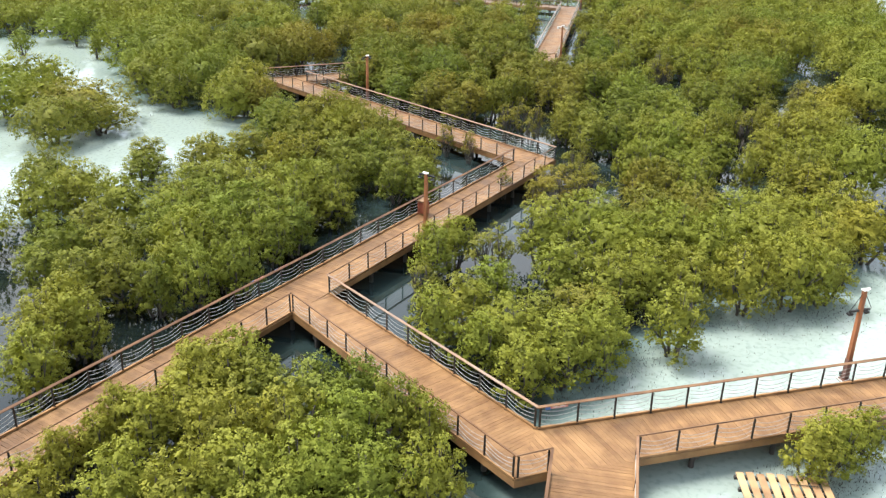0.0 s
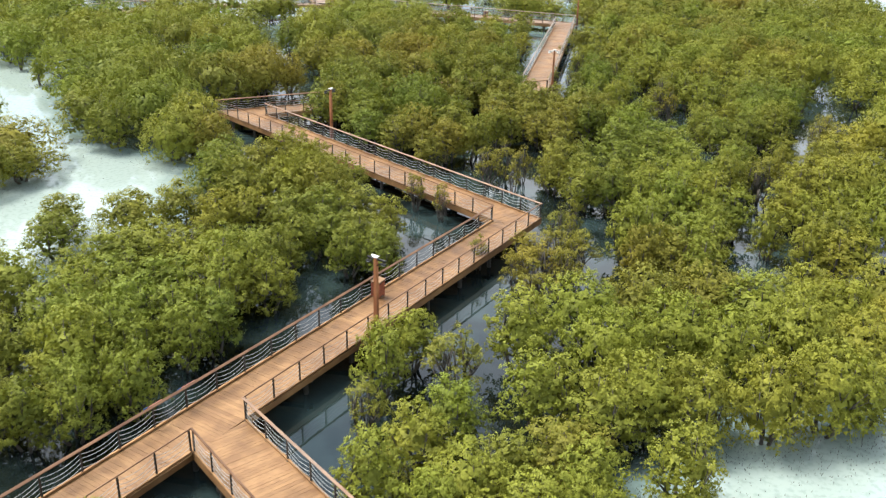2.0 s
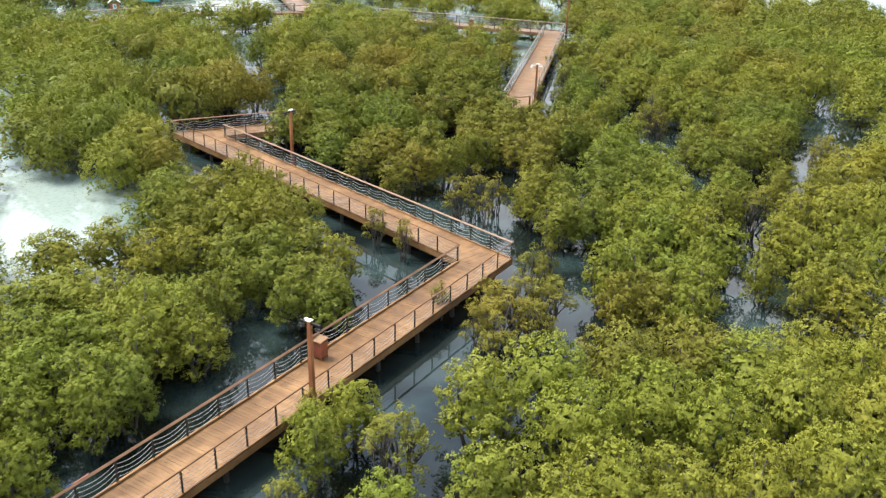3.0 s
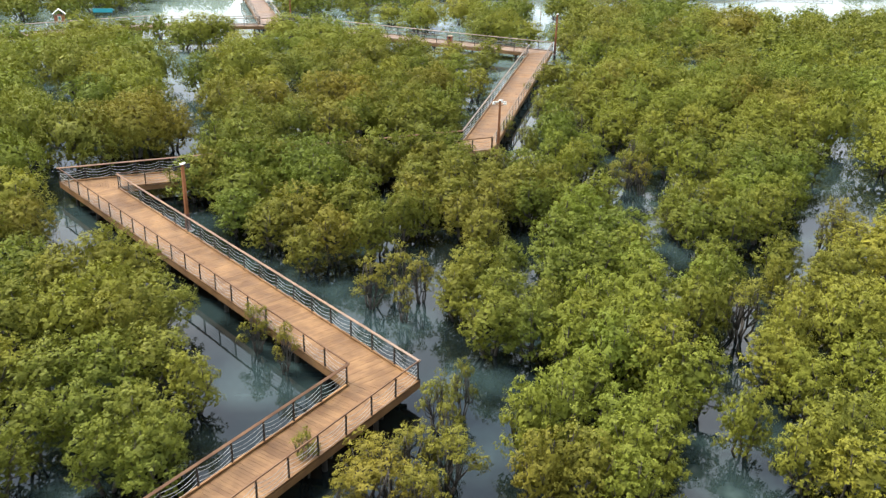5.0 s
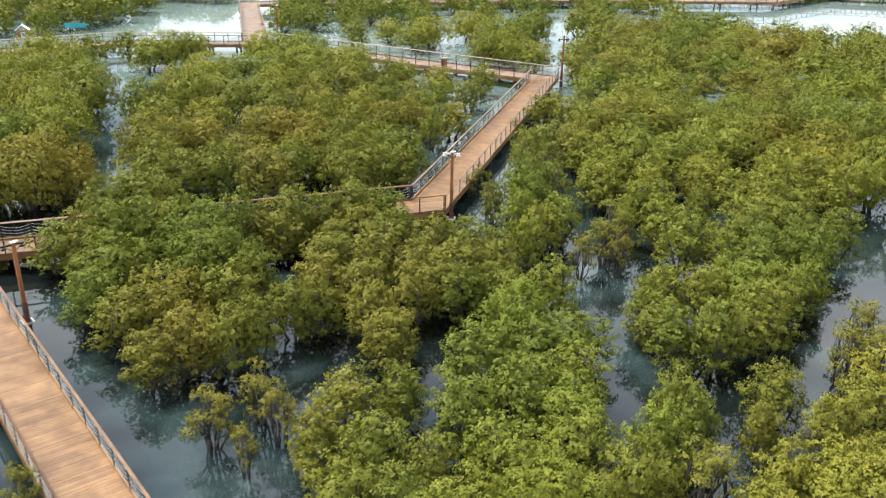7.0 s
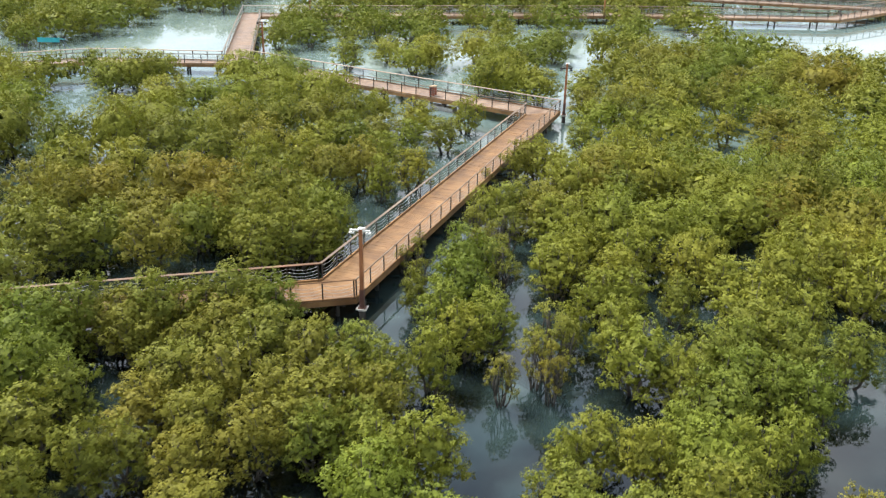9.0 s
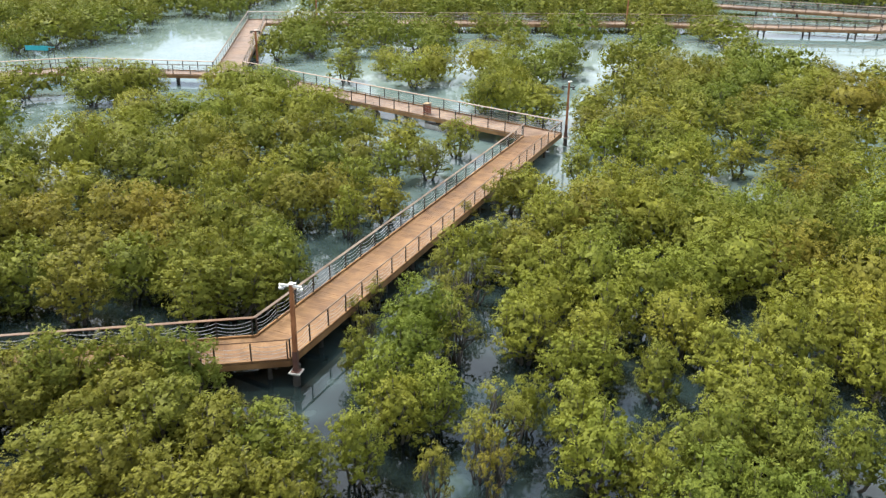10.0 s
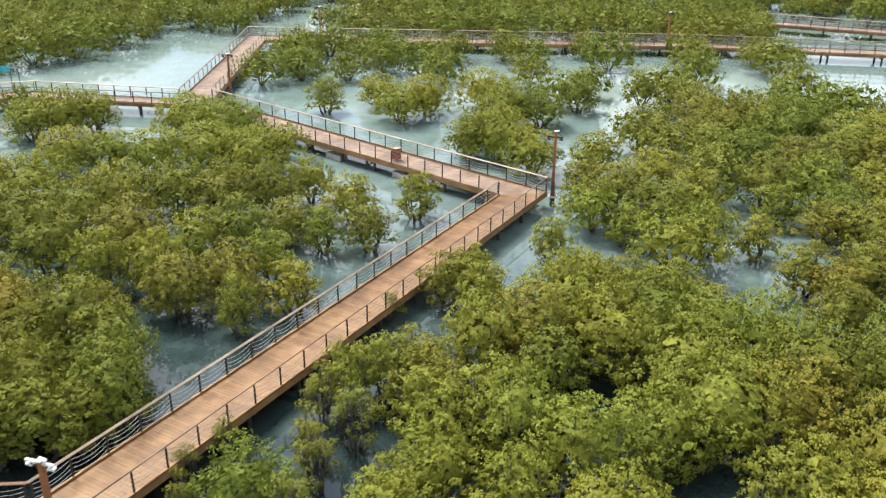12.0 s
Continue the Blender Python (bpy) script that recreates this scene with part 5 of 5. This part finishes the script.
planted, wood, half = [], [], []
spots = [(x, y, r, False) for grove in GROVES.values() for x, y, r in grove] + [(x, y, r, y < 125) for grove in THIN_GROVES.values() for x, y, r in grove]
for x, y, r, thin in spots:
    x, y = off_the_boards(x, y, r)
    room = min((math.hypot(x - gx, y - gy) - 0.35 * gr, gr) for gx, gy, gr, _ in GAPS)
    if room[0] < 0.4 * r and room[1] > 0.6 and not thin:
        continue
    r = max(0.72 * r, min(r, room[0]))
    if y > 178 or not -34 < x < 50:
        if all(math.hypot(x - a, y - b) > 0.6 * r for a, b, _ in planted):
            planted.append((x, y, r))
            wood.append((x, y, r))
        continue
    mate = next((t for t in half if t[3] == thin and math.hypot(x - t[0], y - t[1]) < 0.95 * (r + t[2])), None)
    if mate:
        half.remove(mate)
        plant(mate[5], x, y, r, "", thing=mate[4])
        planted.append((x, y, r))
    elif thin:
        half.append((x, y, r, True, plant(open_kinds, x, y, r, TREE_LABELS[2]), open_kinds))
        planted.append((x, y, r))
    else:
        tone = noise.noise(Vector((x * 0.09, y * 0.09, 3.3))) + trng.uniform(-0.09, 0.09) + (-0.15 if y > 84 and x < 15 else 0.14 if y < 58 and x > 0 else 0)
        tone += 0.1 if x > 24 and 100 < y < 135 else 0
        if y > 122 or (x < -20 and y > 76):
            kinds, label = (mid_kinds[:3] + mid_kinds[9:] if x < 12 and y > 140 else mid_kinds[:9]), TREE_LABELS[0]
        elif y > 74 and x < 17:
            kinds, label = (olive_kinds, TREE_LABELS[4]) if tone < (0.2 if y > 103 else 0.05) else (dense_kinds[6:], TREE_LABELS[3])
        elif x > 20 and y > 54:
            kinds, label = (dense_kinds[6:], TREE_LABELS[3]) if tone < (0.0 if y > 92 else 0.15) else (dense_kinds[:6], TREE_LABELS[0])
        elif y > 92:
            kinds, label = (dense_kinds[6:], TREE_LABELS[0]) if tone < 0.12 else (dense_kinds[:6], TREE_LABELS[0])
        elif x < -2 and y > 33:
            # West grove: its weaker fill light is put into the darker leaf colour.
            kinds, label = (dense_kinds[6:], TREE_LABELS[3]) if tone < 0.1 else (dense_kinds[:6], TREE_LABELS[0])
        elif (tone > 0.1 or r < 1.4) and y < 60:
            kinds, label = fresh_kinds, TREE_LABELS[1]
        elif tone < -0.2:
            kinds, label = olive_kinds, TREE_LABELS[4]
        else:
            kinds, label = (dense_kinds[6:] if x > 20 and tone < 0.05 else dense_kinds[:6]), TREE_LABELS[0]
        half.append((x, y, r, False, plant(kinds, x, y, r, label), kinds))
        planted.append((x, y, r))
# the row that hides most of the third leg
for k in range(11):
    x, y = -8.2 + 1.75 * k, 96.0 + 0.777 * k + 0.35 * math.sin(k * 1.7)
    plant((olive_kinds, dense_kinds[6:], dense_kinds)[k % 3], x, y, 1.45 + 0.2 * math.sin(k * 2.1), TREE_LABELS[0] if k % 3 else TREE_LABELS[4], 4.3 + 0.35 * math.sin(k * 2.9))
    planted.append((x, y, 1.5))
# young growth leaning over the edges of the boardwalk
for x, y, r in ((4.5, 64.0, 0.7), (-15.0, 29.6, 0.8), (0.2, 74.1, 0.8), (2.0, 72.2, 0.7), (9.9, 67.6, 0.9),
                (14.7, 115.6, 0.8), (14.2, 113.3, 0.7), (11.0, 68.9, 0.7), (17.0, 129.5, 0.7), (-1.0, 51.8, 0.8)):
    plant(open_kinds, x, y, r, "young thin mangrove leaning over the boardwalk edge")
    planted.append((x, y, r))
for x, y, r, h in ((-13.4, 32.2, 0.95, 3.3), (-11.3, 35.7, 0.9, 3.3), (-14.9, 29.4, 0.9, 3.0), (-10.2, 34.2, 1.0, 3.0)):
    plant(fresh_kinds, x, y, r, "young yellow-green mangrove leaning over the boardwalk edge", h)
    planted.append((x, y, r))


def free_spot(x, y, r):
    if -28 < x < 46 and y < 172 and not (x > 24 and y > 126):
        return False
    if any(to_polygon(p, x, y) < r + (1.1 if k == "main" else 0) for k, p in LEGS.items()):
        return False
    if any(to_polygon(p, x, y) < r * 0.45 for k, p in LAGOONS.items() if k != "north_flats"):
        return False
    thin = 1.5 if inside(LAGOONS["north_flats"], x, y) else 0
    if any(math.hypot(x - gx, y - gy) < gr + r * 0.6 for gx, gy, gr, _ in GAPS):
        return False
    return all(math.hypot(x - a, y - b) > (thin or ((1.0 if x < 0 and y < 84 else 0.95) if y < 140 and -32 < x < 48 else 0.72)) * (r + c) for a, b, c in planted)


# the rest of the wood, past what can be told apart
wrng = random.Random(11)
for _ in range(8000):
    y = wrng.uniform(24, 265)
    x = wrng.uniform(-4 - 0.5 * y, 5 + 0.5 * min(y, 140) + max(0, y - 215))
    r = wrng.uniform(1.8, 3.2)
    if free_spot(x, y, r):
        planted.append((x, y, r))
        wood.append((x, y, r))
# Unseen belt beyond the view, added to darken reflections in the far water.
for _ in range(70):
    wood.append((wrng.uniform(-70, 130), wrng.uniform(246, 290), wrng.uniform(3.4, 5.0)))
grng = np.random.default_rng(77)
shapes = [crown_clusters(np.random.default_rng(300 + i), 2.5, 4.5, 0.3, 320) for i in range(12)]
cores = {True: [], False: []}
stems, tufts = [], {True: ([], [], []), False: ([], [], [])}
for x, y, r in wood:
    p, o, lobes = shapes[grng.integers(12)]
    near = y < 150
    t = grng.uniform(0, 2 * math.pi)
    spin = np.array([[math.cos(t), -math.sin(t), 0], [math.sin(t), math.cos(t), 0], [0, 0, 1]])
    size = np.array([r / 2.4, r / 2.4, height_at(x, y, r, (2.5 + 0.5 * r) * grng.uniform(0.9, 1.08)) / 4.5])
    k = min(len(p), int(120 + 26 * r * r) if near else int(85 + 17 * r * r))
    tufts[near][0].append((p[:k] @ spin.T) * size + np.array([x, y, 0]))
    tufts[near][1].append(o[:k] @ spin.T)
    tufts[near][2].append(np.full(k, (0.22 if near else 0.3) * r / 2.5))
    inner, away = inner_leaves(grng, p[:k], o[:k], int(k * 1.3), 0.34 if near else 0.5)
    heart, out_of = core_leaves(grng, 2.5, 4.5, 0.3, 200 if near else 140)
    cores[near].append(((np.concatenate([inner, heart]) @ spin.T) * size + np.array([x, y, 0]), np.concatenate([away, out_of]) @ spin.T))
    for c, lr in lobes[6:24:4]:
        foot, end = Vector((x, y, -0.3)), Vector((spin @ c) * size) + Vector((x, y, 0))
        stems.append(tube([foot, foot.lerp(end, 0.5) + Vector((0, 0, 0.2)), end], [0.1, 0.06, 0.02], 4))
rest = tagged(empty("mangrove_wood", pose(0, 0, 0)), "unbroken canopy of olive-green mangroves", "trees", kind="stuff")
for near, per, size in ((True, 9, 0.18), (False, 6, 0.26)):
    a, b, c = (np.concatenate(v) for v in tufts[near])
    outer, facing = leaf_blades(grng, a, b, c, per, size)
    child("foliage", blades("foliage", np.concatenate([outer] + [i for i, _ in cores[near]]), np.concatenate([facing] + [f for _, f in cores[near]]), M_LEAF if near else M_LEAF_DARK), rest, kind="stuff")
child("branchwork", mesh_from("branchwork", *merge(stems), M_BARK), rest, kind="stuff")
